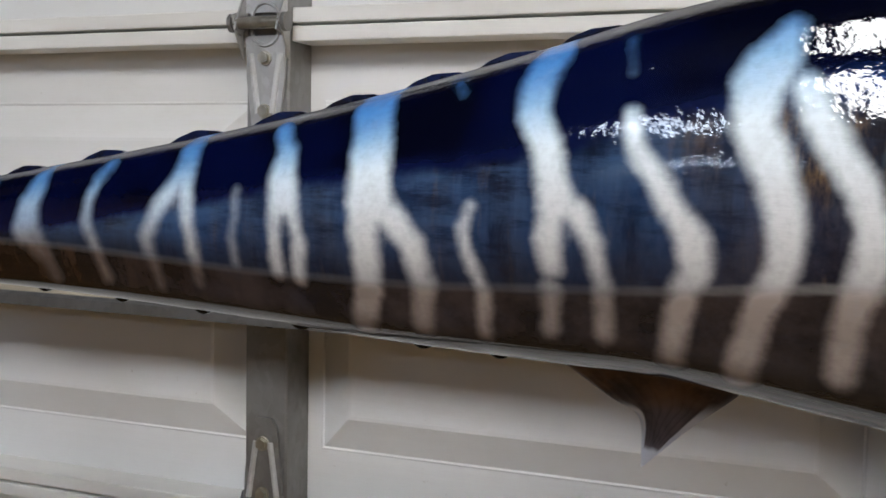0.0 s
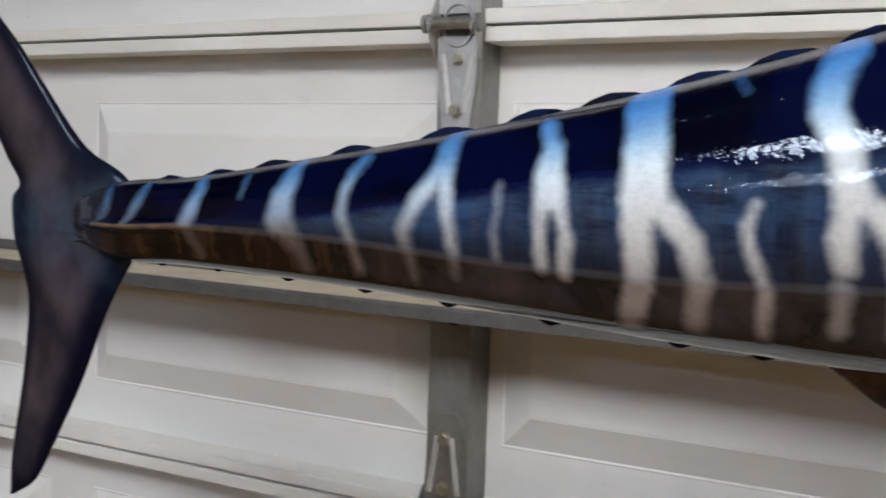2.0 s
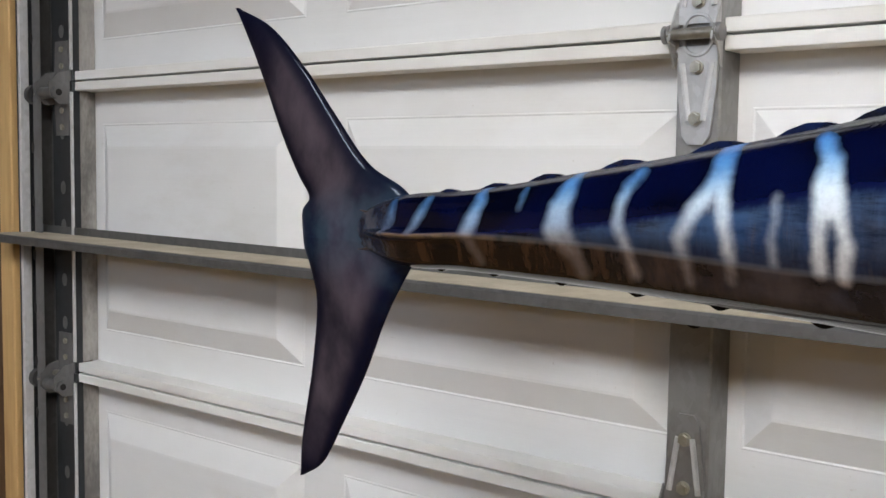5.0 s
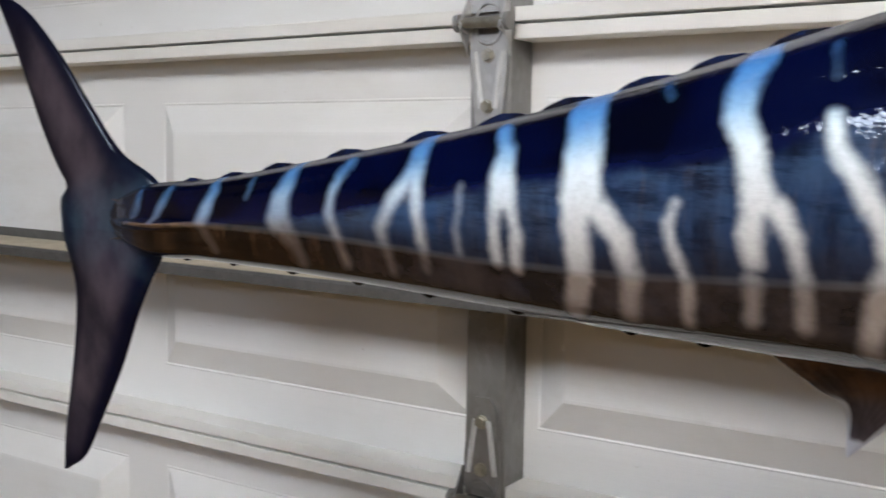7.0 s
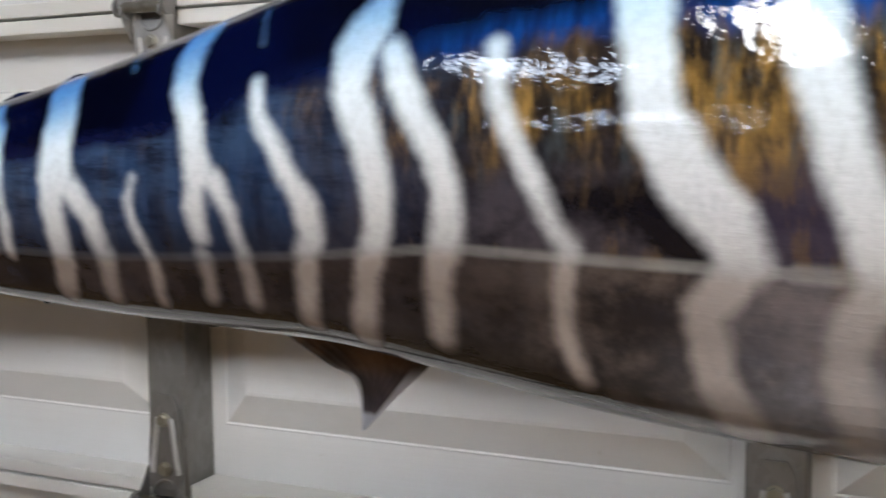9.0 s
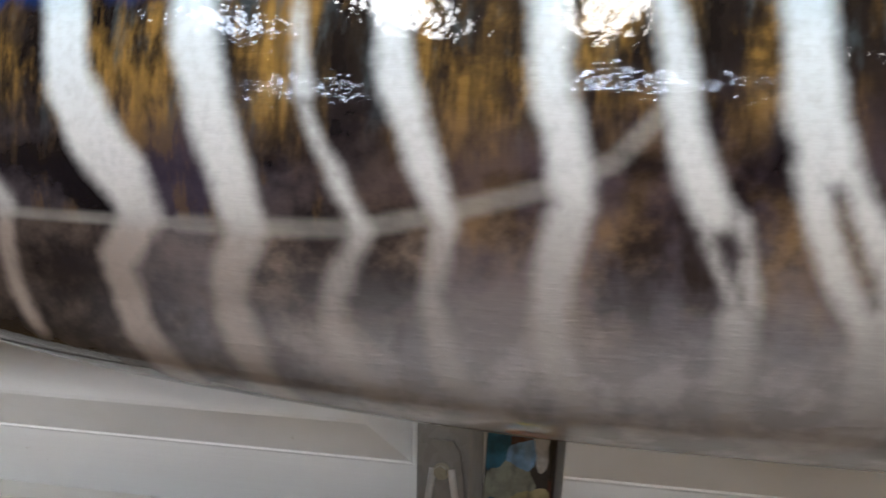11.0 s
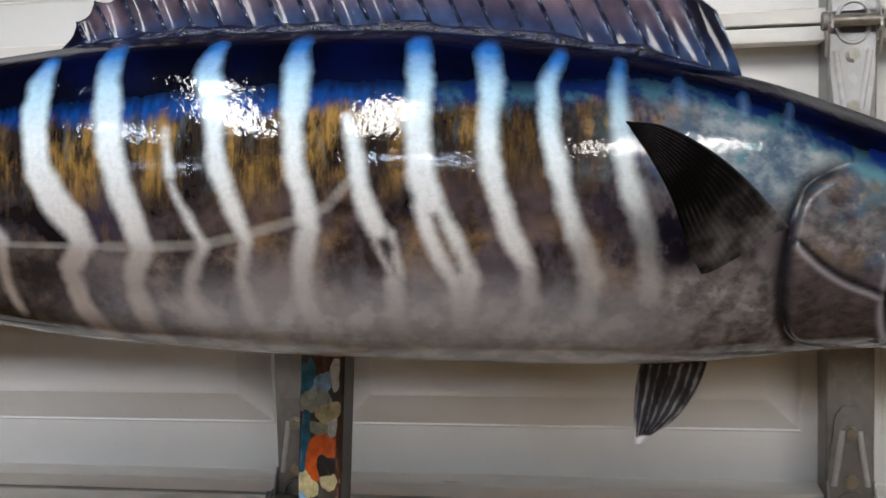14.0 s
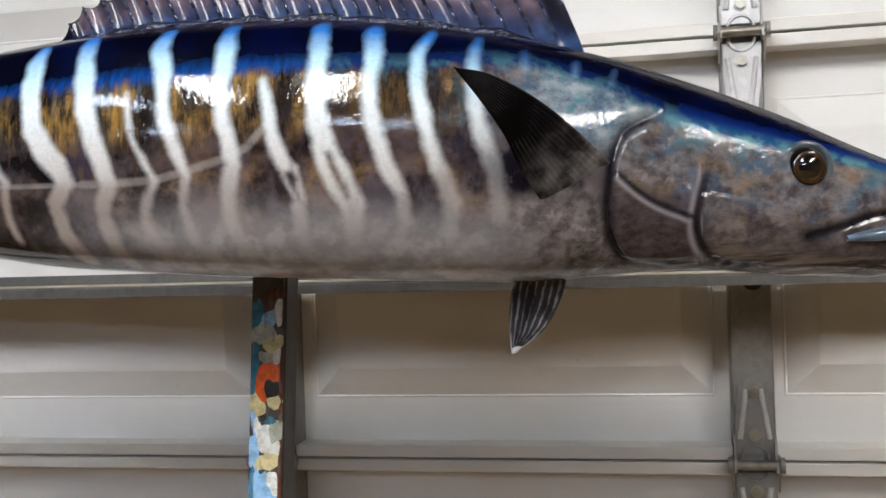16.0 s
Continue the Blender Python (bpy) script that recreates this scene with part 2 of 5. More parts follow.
# jamb coloured dark to back the shaded gap between track and stile
tagged(part("door_jamb", box(LEFT - 0.25, LEFT - 0.052, 0.075, 0.15, 0, 2.16, 0.004), WOOD_DARK), "wooden door jamb behind the track, dark for the shaded gap", "jamb", kind="structure")
tagged(part("stud", box(LEFT - 0.165, LEFT - 0.119, -0.046, 0.0, 0, 2.16, 0.003), WOOD), "yellow-brown bare wooden stud beside the steel track", "stud", kind="structure")
tagged(part("trim", box(LEFT - 0.25, LEFT - 0.166, -0.030, 0.0, 0, 2.16, 0.003), WOOD_DARK), "dark board beside a paler stud", "trim", kind="structure")


# ---- overhead door ----
def skin(x0, x1, z0, z1):
    """The back of one pressed steel panel: a sheet with a bevelled field pushed out of it."""
    cx, cz, hx, hz = (x0 + x1) / 2, (z0 + z1) / 2, (x1 - x0) / 2, (z1 - z0) / 2
    rings = [(hx, hz, 0.0), (hx - 0.042, hz - 0.074, 0.0), (hx - 0.044, hz - 0.076, -0.0010), (hx - 0.046, hz - 0.078, 0.0), (hx - 0.084, hz - 0.116, -0.0205), (hx - 0.088, hz - 0.120, -0.021)]
    bm = bmesh.new()
    loops = []
    for a, b, y in rings:
        loops.append([bm.verts.new((cx + sx * a, SKIN + y, cz + sz * b)) for sx, sz in ((-1, -1), (1, -1), (1, 1), (-1, 1))])
    for p, q in zip(loops, loops[1:]):
        for i in range(4):
            bm.faces.new((p[i], p[(i + 1) % 4], q[(i + 1) % 4], q[i]))
    bm.faces.new(loops[-1])
    back = [bm.verts.new((v.co.x, SKIN + 0.012, v.co.z)) for v in loops[0]]
    for i in range(4):
        bm.faces.new((loops[0][i], back[i], back[(i + 1) % 4], loops[0][(i + 1) % 4]))
    bm.faces.new(back[::-1])
    bmesh.ops.recalc_face_normals(bm, faces=bm.faces)
    return bm


def rail(x0, x1, z0, z1, parent):
    return part("rail", box(x0, x1, 0.0, SKIN - 0.0005, z0, z1, 0.0015), RAIL, parent)


def stile(x, z0, z1, parent, metal):
    """A folded steel channel with a face, two returns and punched holes."""
    w = 0.0255
    o = [(x - w, SKIN - 0.001), (x - w, -0.0015), (x - w + 0.002, -0.0035), (x + w - 0.002, -0.0035), (x + w, -0.0015), (x + w, SKIN - 0.001), (x + w - 0.0015, SKIN - 0.001), (x + w - 0.0015, 0.0), (x - w + 0.0015, 0.0), (x - w + 0.0015, SKIN - 0.001)]
    ob = part("stile", prism(o, "z", z0, z1), metal, parent)
    for dz in (0.076, SECTION - 0.1):
        part("slot", prism([(x + 0.0125 + 0.0028 * math.cos(a), z0 + dz + 0.008 + 0.0065 * math.sin(a)) for a in np.linspace(0, 2 * math.pi, 13)[:-1]], "y", -0.0042, -0.0036), SLOT, ob)
    part("hole", prism([(x + 0.004 + 0.013 * math.cos(a), z0 + 0.225 + 0.013 * math.sin(a)) for a in np.linspace(0, 2 * math.pi, 21)[:-1]], "y", -0.0042, -0.0036), SLOT, ob)
    return ob


door = thing("garage_door", (0, 0, 0), "white sectional steel garage door seen from inside, closed", "garage door")
section_bases = [JOINT - 3 * SECTION + k * SECTION for k in range(4)]
for base in section_bases:
    sec = door
    edges = [LEFT, LEFT + 0.617, 0.0, *STILES[1:], 2.45, RIGHT]
    for a, b in zip(edges, edges[1:]):
        part("panel", skin(a, b, base + 0.0015, base + SECTION - 0.0015), DOOR, sec)
    gaps = [LEFT + 0.022] + [v for x in STILES for v in (x - 0.0262, x + 0.0262)] + [RIGHT - 0.02]
    for a, b in zip(gaps[::2], gaps[1::2]):
        rail(a, b, base + 0.0016, base + 0.0175, sec)
        rail(a, b, base + SECTION - 0.0175, base + SECTION - 0.0016, sec)
    for x in STILES:
        stile(x, base + 0.002, base + SECTION - 0.002, sec, ZINC)
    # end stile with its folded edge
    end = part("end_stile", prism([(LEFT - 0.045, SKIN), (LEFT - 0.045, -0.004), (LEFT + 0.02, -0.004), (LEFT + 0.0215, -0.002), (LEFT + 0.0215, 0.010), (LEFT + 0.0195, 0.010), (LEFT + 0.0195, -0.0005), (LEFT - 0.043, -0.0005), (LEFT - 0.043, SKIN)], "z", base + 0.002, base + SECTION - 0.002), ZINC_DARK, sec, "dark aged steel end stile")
    # the return's grey tone stands for the shade beside the edge strip
    part("panel_return", box(LEFT + 0.006, LEFT + 0.0185, 0.004, SKIN - 0.001, base + 0.0180, base + SECTION - 0.0180), EDGE_SHADE, sec, "return of the panel's edge, toned dark for shade")
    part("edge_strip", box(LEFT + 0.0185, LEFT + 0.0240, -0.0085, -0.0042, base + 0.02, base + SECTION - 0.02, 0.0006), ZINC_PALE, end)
    for k, dz in enumerate((0.09, 0.17, 0.27, 0.34, 0.44)):
        part("dimple", prism([(LEFT - 0.012 + 0.008 * math.cos(a), base + dz + 0.012 * math.sin(a)) for a in np.linspace(0, 2 * math.pi, 15)[:-1]], "y", -0.0052, -0.0045), ZINC_BRACKET, end)


# ---- hinges ----
def bolt(x, z, parent, y=-0.0085, r=0.0062):
    bm = rod((x, y + 0.004, z), (x, y + 0.0015, z), r * 1.25, 18)
    rod((x, y + 0.0015, z), (x, y - 0.0028, z), r, 6, bm)
    return part("bolt", bm, BOLT, parent)


def hinge(x, z, metal):
    """A centre hinge: two tapered leaves with pressed ribs, rolled knuckles, a pin and four bolts."""
    bm = bmesh.new()
    for s in (1, -1):
        pts = [(-0.0235, 0.012), (-0.0225, 0.055), (-0.016, 0.108), (-0.009, 0.118), (0.009, 0.118), (0.016, 0.108), (0.0225, 0.055), (0.0235, 0.012)]
        o = [(p, s * q) for p, q in pts]
        prism(o if s > 0 else o[::-1], "y", -0.0045, -0.0008, bm)
    h = part("hinge", bm, metal, door, "bright galvanised hinge with hex bolts")
    h.location = (x, -0.004, z)
    for s in (1, -1):
        for sx in (-1, 1):
            off = 0.0028 * sx if s < 0 else 0
            part("flange", prism([(-0.004, s * 0.036), (-0.022, s * 0.004), (-0.026, s * -0.008), (-0.012, s * -0.012), (-0.004, s * -0.006)], "x", sx * 0.0245 - 0.0012 + off, sx * 0.0245 + 0.0012 + off), metal, h)
            a, b = Vector((sx * 0.0175, -0.0045, s * 0.030)), Vector((sx * 0.0085, -0.0045, s * 0.092))
            part("rib", rod(a, b, 0.0034, 10), ZINC_PALE, h)
        arch = bmesh.new()
        prev = None
        for k in range(11):
            an = math.pi * k / 10
            p = Vector((0.016 * math.cos(an), -0.005, s * (0.006 + 0.016 * math.sin(an))))
            if prev is not None:
                rod(prev, p, 0.0022, 6, arch)
            prev = p
        part("arch", arch, metal, h)
        for dz in (0.035, 0.090):
            bolt(0.0, s * dz, h)
    part("pin", rod((-0.031, -0.017, 0), (0.031, -0.017, 0), 0.0062, 20), PIN, h, "dull rolled steel hinge pin")
    for sx in (-1, 1):
        part("pin_head", rod((sx * 0.029, -0.017, 0), (sx * 0.0335, -0.017, 0), 0.0098, 20), ZINC, h)
    return h


for z, metal in ((JOINT, ZINC_BRIGHT), (JOINT - SECTION, ZINC), (JOINT - 2 * SECTION, ZINC)):
    first = hinge(STILES[0], z, metal)
    for x in STILES[1:]:
        copy_thing(first, pose(x, -0.004, z))

# ---- end hinges with rollers, and the track ----
def roller_hinge(z):
    bm = prism([(-0.02, -0.09), (0.02, -0.09), (0.025, -0.01), (-0.025, -0.01)], "y", -0.004, 0.0)
    prism([(-0.02, 0.08), (-0.025, 0.008), (0.025, 0.008), (0.02, 0.08)], "y", -0.004, 0.0, bm)
    h = part("roller_hinge", bm, ZINC_BRACKET, door, "steel end hinge with a roller")
    h.location = (LEFT - 0.006, -0.005, z - 0.008)
    for sx in (-0.024, 0.022):
        part("bracket", prism([(-0.002, -0.034), (-0.024, -0.034), (-0.042, -0.018), (-0.042, 0.004), (-0.022, 0.022), (-0.002, 0.026)], "x", sx - 0.0013, sx + 0.0013), ZINC_BRACKET, h)
    part("sleeve", rod((-0.03, -0.028, -0.014), (0.03, -0.028, -0.014), 0.0105, 18), ZINC_BRACKET, h)
    part("bore", rod((0.0301, -0.028, -0.014), (0.0306, -0.028, -0.014), 0.006, 14), SLOT, h)
    part("stem", rod((-0.085, -0.014, -0.014), (-0.03, -0.014, -0.014), 0.0055, 12), PIN, h)
    part("roller", rod((-0.088, -0.010, -0.014), (-0.074, -0.010, -0.014), 0.018, 24), RUBBER, h, "black nylon roller")
    part("knuckle", rod((-0.022, -0.012, 0.004), (0.022, -0.012, 0.004), 0.006, 14), PIN, h)
    for dz in (-0.075, -0.045, 0.035, 0.065):
        bolt(0.002, dz, h, -0.0045, 0.0055)
    return h


one = roller_hinge(JOINT)
for k in (1, 2):
    copy_thing(one, pose(LEFT - 0.006, -0.005, JOINT - k * SECTION - 0.008))

track = thing("door_track", (LEFT - 0.072, 0.002, 0), "galvanised steel vertical roller track on angle brackets", "track")
profile = [(0.018, -0.022), (0.022, -0.026), (-0.006, -0.026), (-0.026, -0.014), (-0.026, 0.022), (-0.006, 0.030), (0.018, 0.028), (0.018, 0.0265), (-0.006, 0.0282), (-0.0245, 0.021), (-0.0245, -0.013), (-0.006, -0.0245), (0.018, -0.0245)]
part("channel", prism(profile[1:], "z", 0.02, 2.3), ZINC_BRACKET, track)
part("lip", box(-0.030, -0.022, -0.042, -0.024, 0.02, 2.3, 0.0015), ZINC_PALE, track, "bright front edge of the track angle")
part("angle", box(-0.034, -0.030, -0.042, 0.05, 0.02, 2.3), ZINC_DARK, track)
for z in (0.9, 1.22, 1.47, 1.80):
    part("bracket", box(-0.029, 0.006, 0.031, 0.036, z, z + 0.05, 0.001), RUSTY if z in (0.9, 1.22) else ZINC, track, "rusty track bracket" if z in (0.9, 1.22) else "")
for k in range(9):
    z = 0.98 + 0.1 * k
    part("slot", prism([(-0.008 + 0.0045 * math.cos(a), z + 0.011 * math.sin(a)) for a in np.linspace(0, 2 * math.pi, 13)[:-1]], "y", -0.0268, -0.0262), SLOT, track)

# ---- stiffening strut across the section ----
STRUT_TOP, STRUT_OUT = 1.312, -0.098
x0, x1 = LEFT - 0.11, RIGHT - 0.05
o = [(-0.0045, 0.016), (-0.0060, 0.016), (-0.0060, 0.0015), (STRUT_OUT + 0.003, 0.0015), (STRUT_OUT, -0.0015), (STRUT_OUT, -0.0125), (STRUT_OUT + 0.0015, -0.0125), (STRUT_OUT + 0.0015, 0.0), (-0.0045, 0.0)]
strut = part("strut", prism(o, "x", x0, x1), ZINC_STRUT, door, "galvanised steel stiffening strut with dust on its ledge")
strut.location = (0, 0, STRUT_TOP)
strut.rotation_euler = (0, radians(0.35), 0)
part("dust", box(x0 + 0.002, x1, STRUT_OUT + 0.004, -0.0075, 0.0018, 0.0024), DUST, strut, "beige dust lying on the ledge")
for x in STILES:
    bolt(x + 0.008, 0.009, strut, -0.0102, 0.005)

# ---- lamps on the ceiling ----
WHITE, WARM, COOL = (0.95, 0.965, 0.99), (1.0, 0.955, 0.91), (0.82, 0.96, 1.19)


def shop_light(x, y, turn, length, width, strength, glow):
    lamp = thing("ceiling_light", (x, y, ROOF), "white enamel shop light with glowing diffuser", "ceiling light", "ceiling lights")
    lamp.rotation_euler = (0, 0, radians(turn))
    part("housing", prism([(-width / 2, 0.0), (-width / 2 - 0.01, -0.045), (width / 2 + 0.01, -0.045), (width / 2, 0.0)], "x", -length / 2 - 0.02, length / 2 + 0.02), HOUSING, lamp)
    part("diffuser", box(-length / 2, length / 2, -width / 2, width / 2, -0.06, -0.0455, 0.006), emitter("diffuser_glow", glow, strength), lamp, "glowing white diffuser")
    return lamp


for x, y, long, wide, strength, glow in (
    (-0.55, -2.3, 0.75, 0.18, 1.3 * LAMP_MAIN, COOL), (0.26, -2.08, 1.16, 0.21, 2.0 * LAMP_MAIN, WHITE),
    (1.02, -2.08, 1.16, 0.21, 1.75 * LAMP_MAIN, WARM), (2.60, -2.12, 1.26, 0.24, 1.7 * LAMP_SIDE, WARM)):
    shop_light(x, y, 90, long, wide, strength, glow)
shop_light(1.6, -4.5, 0, 1.2, 0.06, 1.6 * LAMP_FAR, COOL)
shop_light(-1.7, -5.8, 0, 1.2, 0.07, 1.4 * LAMP_FAR, COOL)

# ---- the mounted fish: its form ----
XS = [-0.0958, -0.0353, 0.0457, 0.1475, 0.2669, 0.3654, 0.4442, 0.5018, 0.5704, 0.629, 0.7185, 0.8097, 0.9006, 0.9816, 1.0631, 1.1238, 1.1943, 1.2849, 1.361, 1.425, 1.475, 1.505]
ZT = [1.4104, 1.4302, 1.438, 1.453, 1.4729, 1.4928, 1.5117, 1.5263, 1.538, 1.544, 1.5493, 1.5494, 1.5467, 1.5375, 1.523, 1.509, 1.4853, 1.4481, 1.412, 1.388, 1.375, 1.369]
ZB = [1.3964, 1.3792, 1.379, 1.377, 1.3719, 1.3658, 1.3627, 1.3603, 1.351, 1.342, 1.3343, 1.3274, 1.3227, 1.3185, 1.315, 1.318, 1.3203, 1.3121, 1.310, 1.321, 1.341, 1.361]
YM = [-0.448, -0.455, -0.463, -0.468, -0.473, -0.475, -0.477, -0.480, -0.484, -0.486, -0.490, -0.489, -0.480, -0.467, -0.448, -0.432, -0.412, -0.394, -0.379, -0.366, -0.358, -0.353]
HW = [0.004, 0.016, 0.024, 0.034, 0.046, 0.060, 0.068, 0.073, 0.078, 0.081, 0.085, 0.086, 0.084, 0.079, 0.073, 0.068, 0.060, 0.050, 0.040, 0.029, 0.018, 0.006]
HB = [0.46, 0.46, 0.47, 0.53, 0.62, 0.66, 0.65, 0.69, 0.714, 0.735, 0.737, 0.76, 0.78, 0.81, 0.874, 0.84, 0.775, 0.82, 0.90, 0.90, 0.88, 0.85]
LX = [-0.0958, -0.0051, 0.0559, 0.1169, 0.1678, 0.2076, 0.2965, 0.3947, 0.5018, 0.5801, 0.6487, 0.7287, 0.7692, 0.7996, 0.834, 0.8502, 0.8663]
LH = [0.44, 0.44, 0.465, 0.417, 0.383, 0.35, 0.287, 0.268, 0.275, 0.335, 0.345, 0.351, 0.363, 0.398, 0.445, 0.48, 0.56]
BASE = Vector((0.787, -0.405, 1.33))
bands = []


def band(*stops, power=1.0):
    """A pale stripe of the paint: stops of (along, height share, width)."""
    bands.append((np.array(stops), power))


band((-0.0273, 0.95, 0.0070), (-0.0273, 0.70, 0.0089), (-0.0353, 0.48, 0.0082), power=0.60)
band((0.0131, 0.91, 0.0080), (0.0070, 0.72, 0.0092), (-0.0010, 0.51, 0.0083), power=0.70)
band((0.0650, 1.00, 0.0094), (0.0681, 0.84, 0.0124), (0.0630, 0.65, 0.0145), (0.0589, 0.50, 0.0171))
band((0.0620, 0.38, 0.0114), (0.0701, 0.18, 0.0080), power=0.34)
band((0.1078, 0.90, 0.0050), (0.1057, 0.73, 0.0037), power=0.60)
band((0.1465, 0.95, 0.0131), (0.1444, 0.84, 0.0167), (0.1414, 0.70, 0.0213), (0.1403, 0.52, 0.0274))
band((0.1444, 0.46, 0.0220), (0.1546, 0.30, 0.0168), (0.1576, 0.15, 0.0131), power=0.42)
band((0.1978, 0.90, 0.0110), (0.1918, 0.81, 0.0089), (0.1879, 0.68, 0.0079), (0.1869, 0.55, 0.0079))
band((0.1879, 0.53, 0.0079), (0.1948, 0.36, 0.0094), (0.1978, 0.19, 0.0071), power=0.75)
band((0.2530, 0.97, 0.0181), (0.2540, 0.83, 0.0163), (0.2481, 0.71, 0.0142), (0.2392, 0.60, 0.0117), (0.2313, 0.45, 0.0105))
band((0.2313, 0.44, 0.0098), (0.2343, 0.32, 0.0080), (0.2353, 0.17, 0.0058), power=0.38)
band((0.2540, 0.78, 0.0156), (0.2580, 0.64, 0.0122), (0.2600, 0.50, 0.0110), (0.2629, 0.37, 0.0101))
band((0.2639, 0.35, 0.0088), (0.2629, 0.20, 0.0056), power=0.38)
band((0.2906, 0.66, 0.0032), (0.2906, 0.53, 0.0045), (0.2886, 0.44, 0.0052), (0.2896, 0.33, 0.0056), power=0.42)
band((0.3113, 0.92, 0.0100), (0.3182, 0.80, 0.0155), (0.3182, 0.69, 0.0204), (0.3202, 0.60, 0.0223))
band((0.3162, 0.57, 0.0120), (0.3153, 0.44, 0.0089), (0.3162, 0.30, 0.0085))
band((0.3251, 0.56, 0.0114), (0.3301, 0.43, 0.0087), (0.3281, 0.28, 0.0090))
band((0.3624, 0.97, 0.0292), (0.3663, 0.83, 0.0263), (0.3683, 0.68, 0.0284), (0.3693, 0.57, 0.0310))
band((0.3663, 0.52, 0.0203), (0.3673, 0.40, 0.0204), (0.3673, 0.26, 0.0191))
band((0.3810, 0.51, 0.0166), (0.3918, 0.41, 0.0163), (0.3957, 0.29, 0.0144))
band((0.3654, 0.23, 0.0171), (0.3605, 0.10, 0.0151), power=0.42)
band((0.3967, 0.28, 0.0144), (0.3927, 0.12, 0.0133), power=0.38)
band((0.4205, 0.52, 0.0052), (0.4175, 0.46, 0.0063), (0.4185, 0.39, 0.0040), (0.4214, 0.34, 0.0069), (0.4254, 0.26, 0.0081))
band((0.4254, 0.25, 0.0075), (0.4234, 0.12, 0.0073), power=0.42)
band((0.4512, 0.94, 0.0235), (0.4462, 0.85, 0.0190), (0.4462, 0.77, 0.0181), (0.4541, 0.67, 0.0171), (0.4581, 0.57, 0.0190), (0.4601, 0.51, 0.0225))
band((0.4581, 0.48, 0.0149), (0.4571, 0.41, 0.0160), (0.4581, 0.33, 0.0114))
band((0.4690, 0.48, 0.0131), (0.4764, 0.39, 0.0114), (0.4791, 0.30, 0.0089))
band((0.4571, 0.27, 0.0108), (0.4551, 0.15, 0.0094), power=0.38)
band((0.4800, 0.29, 0.0099), (0.4791, 0.15, 0.0094), power=0.38)
band((0.4865, 0.90, 0.0037), (0.4883, 0.82, 0.0029), power=0.38)
band((0.4046, 0.95, 0.0064), (0.4106, 0.88, 0.0033), power=0.34)
band((0.4902, 0.71, 0.0071), (0.4920, 0.64, 0.0091), (0.4999, 0.56, 0.0119), (0.5097, 0.47, 0.0140), (0.5166, 0.40, 0.0178), (0.5176, 0.33, 0.0163), (0.5127, 0.28, 0.0162))
band((0.5127, 0.27, 0.0163), (0.5097, 0.19, 0.0140), (0.5068, 0.11, 0.0138), power=0.46)
band((0.5498, 0.85, 0.0144), (0.5450, 0.80, 0.0235), (0.5381, 0.73, 0.0252), (0.5381, 0.66, 0.0218), (0.5430, 0.59, 0.0211), (0.5489, 0.50, 0.0189), (0.5518, 0.43, 0.0178), (0.5498, 0.35, 0.0152), (0.5450, 0.29, 0.0154))
band((0.5430, 0.28, 0.0154), (0.5391, 0.21, 0.0159), (0.5342, 0.09, 0.0153), power=0.46)
band((0.5557, 0.73, 0.0137), (0.5606, 0.67, 0.0166), (0.5694, 0.58, 0.0174), (0.5772, 0.52, 0.0163), (0.5811, 0.45, 0.0162), (0.5811, 0.38, 0.0172), (0.5782, 0.33, 0.0179))
band((0.5772, 0.32, 0.0165), (0.5733, 0.25, 0.0152), (0.5723, 0.14, 0.0142), power=0.46)
band((0.5997, 0.71, 0.0104), (0.6007, 0.63, 0.0108), (0.6046, 0.58, 0.0117), (0.6114, 0.51, 0.0115), (0.6182, 0.44, 0.0097), (0.6231, 0.39, 0.0088), (0.6290, 0.36, 0.0109))
band((0.6280, 0.36, 0.0105), (0.6251, 0.29, 0.0097), (0.6231, 0.21, 0.0099), (0.6280, 0.12, 0.0096), power=0.60)
band((0.6565, 0.91, 0.0152), (0.6536, 0.85, 0.0231), (0.6526, 0.77, 0.0250), (0.6556, 0.67, 0.0230), (0.6585, 0.58, 0.0253), (0.6683, 0.49, 0.0276), (0.6811, 0.42, 0.0276), (0.6880, 0.36, 0.0221))
band((0.6860, 0.35, 0.0194), (0.6742, 0.27, 0.0186), (0.6772, 0.16, 0.0198), (0.6880, 0.05, 0.0201), power=0.62)
band((0.7032, 0.93, 0.0185), (0.7032, 0.85, 0.0207), (0.7053, 0.76, 0.0239), (0.7093, 0.64, 0.0239), (0.7154, 0.55, 0.0234), (0.7216, 0.46, 0.0213), (0.7277, 0.37, 0.0214))
band((0.7287, 0.35, 0.0200), (0.7185, 0.25, 0.0179), (0.7205, 0.15, 0.0191), (0.7266, 0.04, 0.0173), power=0.65)
band((0.7470, 0.69, 0.0034), (0.7490, 0.62, 0.0058), (0.7510, 0.56, 0.0058))
band((0.7520, 0.53, 0.0025), (0.7581, 0.47, 0.0051), (0.7662, 0.40, 0.0075), (0.7702, 0.36, 0.0091))
band((0.7692, 0.35, 0.0091), (0.7581, 0.26, 0.0117), (0.7561, 0.20, 0.0127), (0.7652, 0.11, 0.0142), (0.7702, 0.05, 0.0116), power=0.65)
band((0.7733, 0.93, 0.0146), (0.7713, 0.85, 0.0227), (0.7773, 0.77, 0.0200), (0.7793, 0.68, 0.0157), (0.7814, 0.59, 0.0165), (0.7884, 0.50, 0.0152), (0.7955, 0.42, 0.0137), (0.7986, 0.38, 0.0105))
band((0.7976, 0.37, 0.0097), (0.7915, 0.27, 0.0106), (0.7945, 0.16, 0.0136), (0.8046, 0.06, 0.0135), power=0.65)
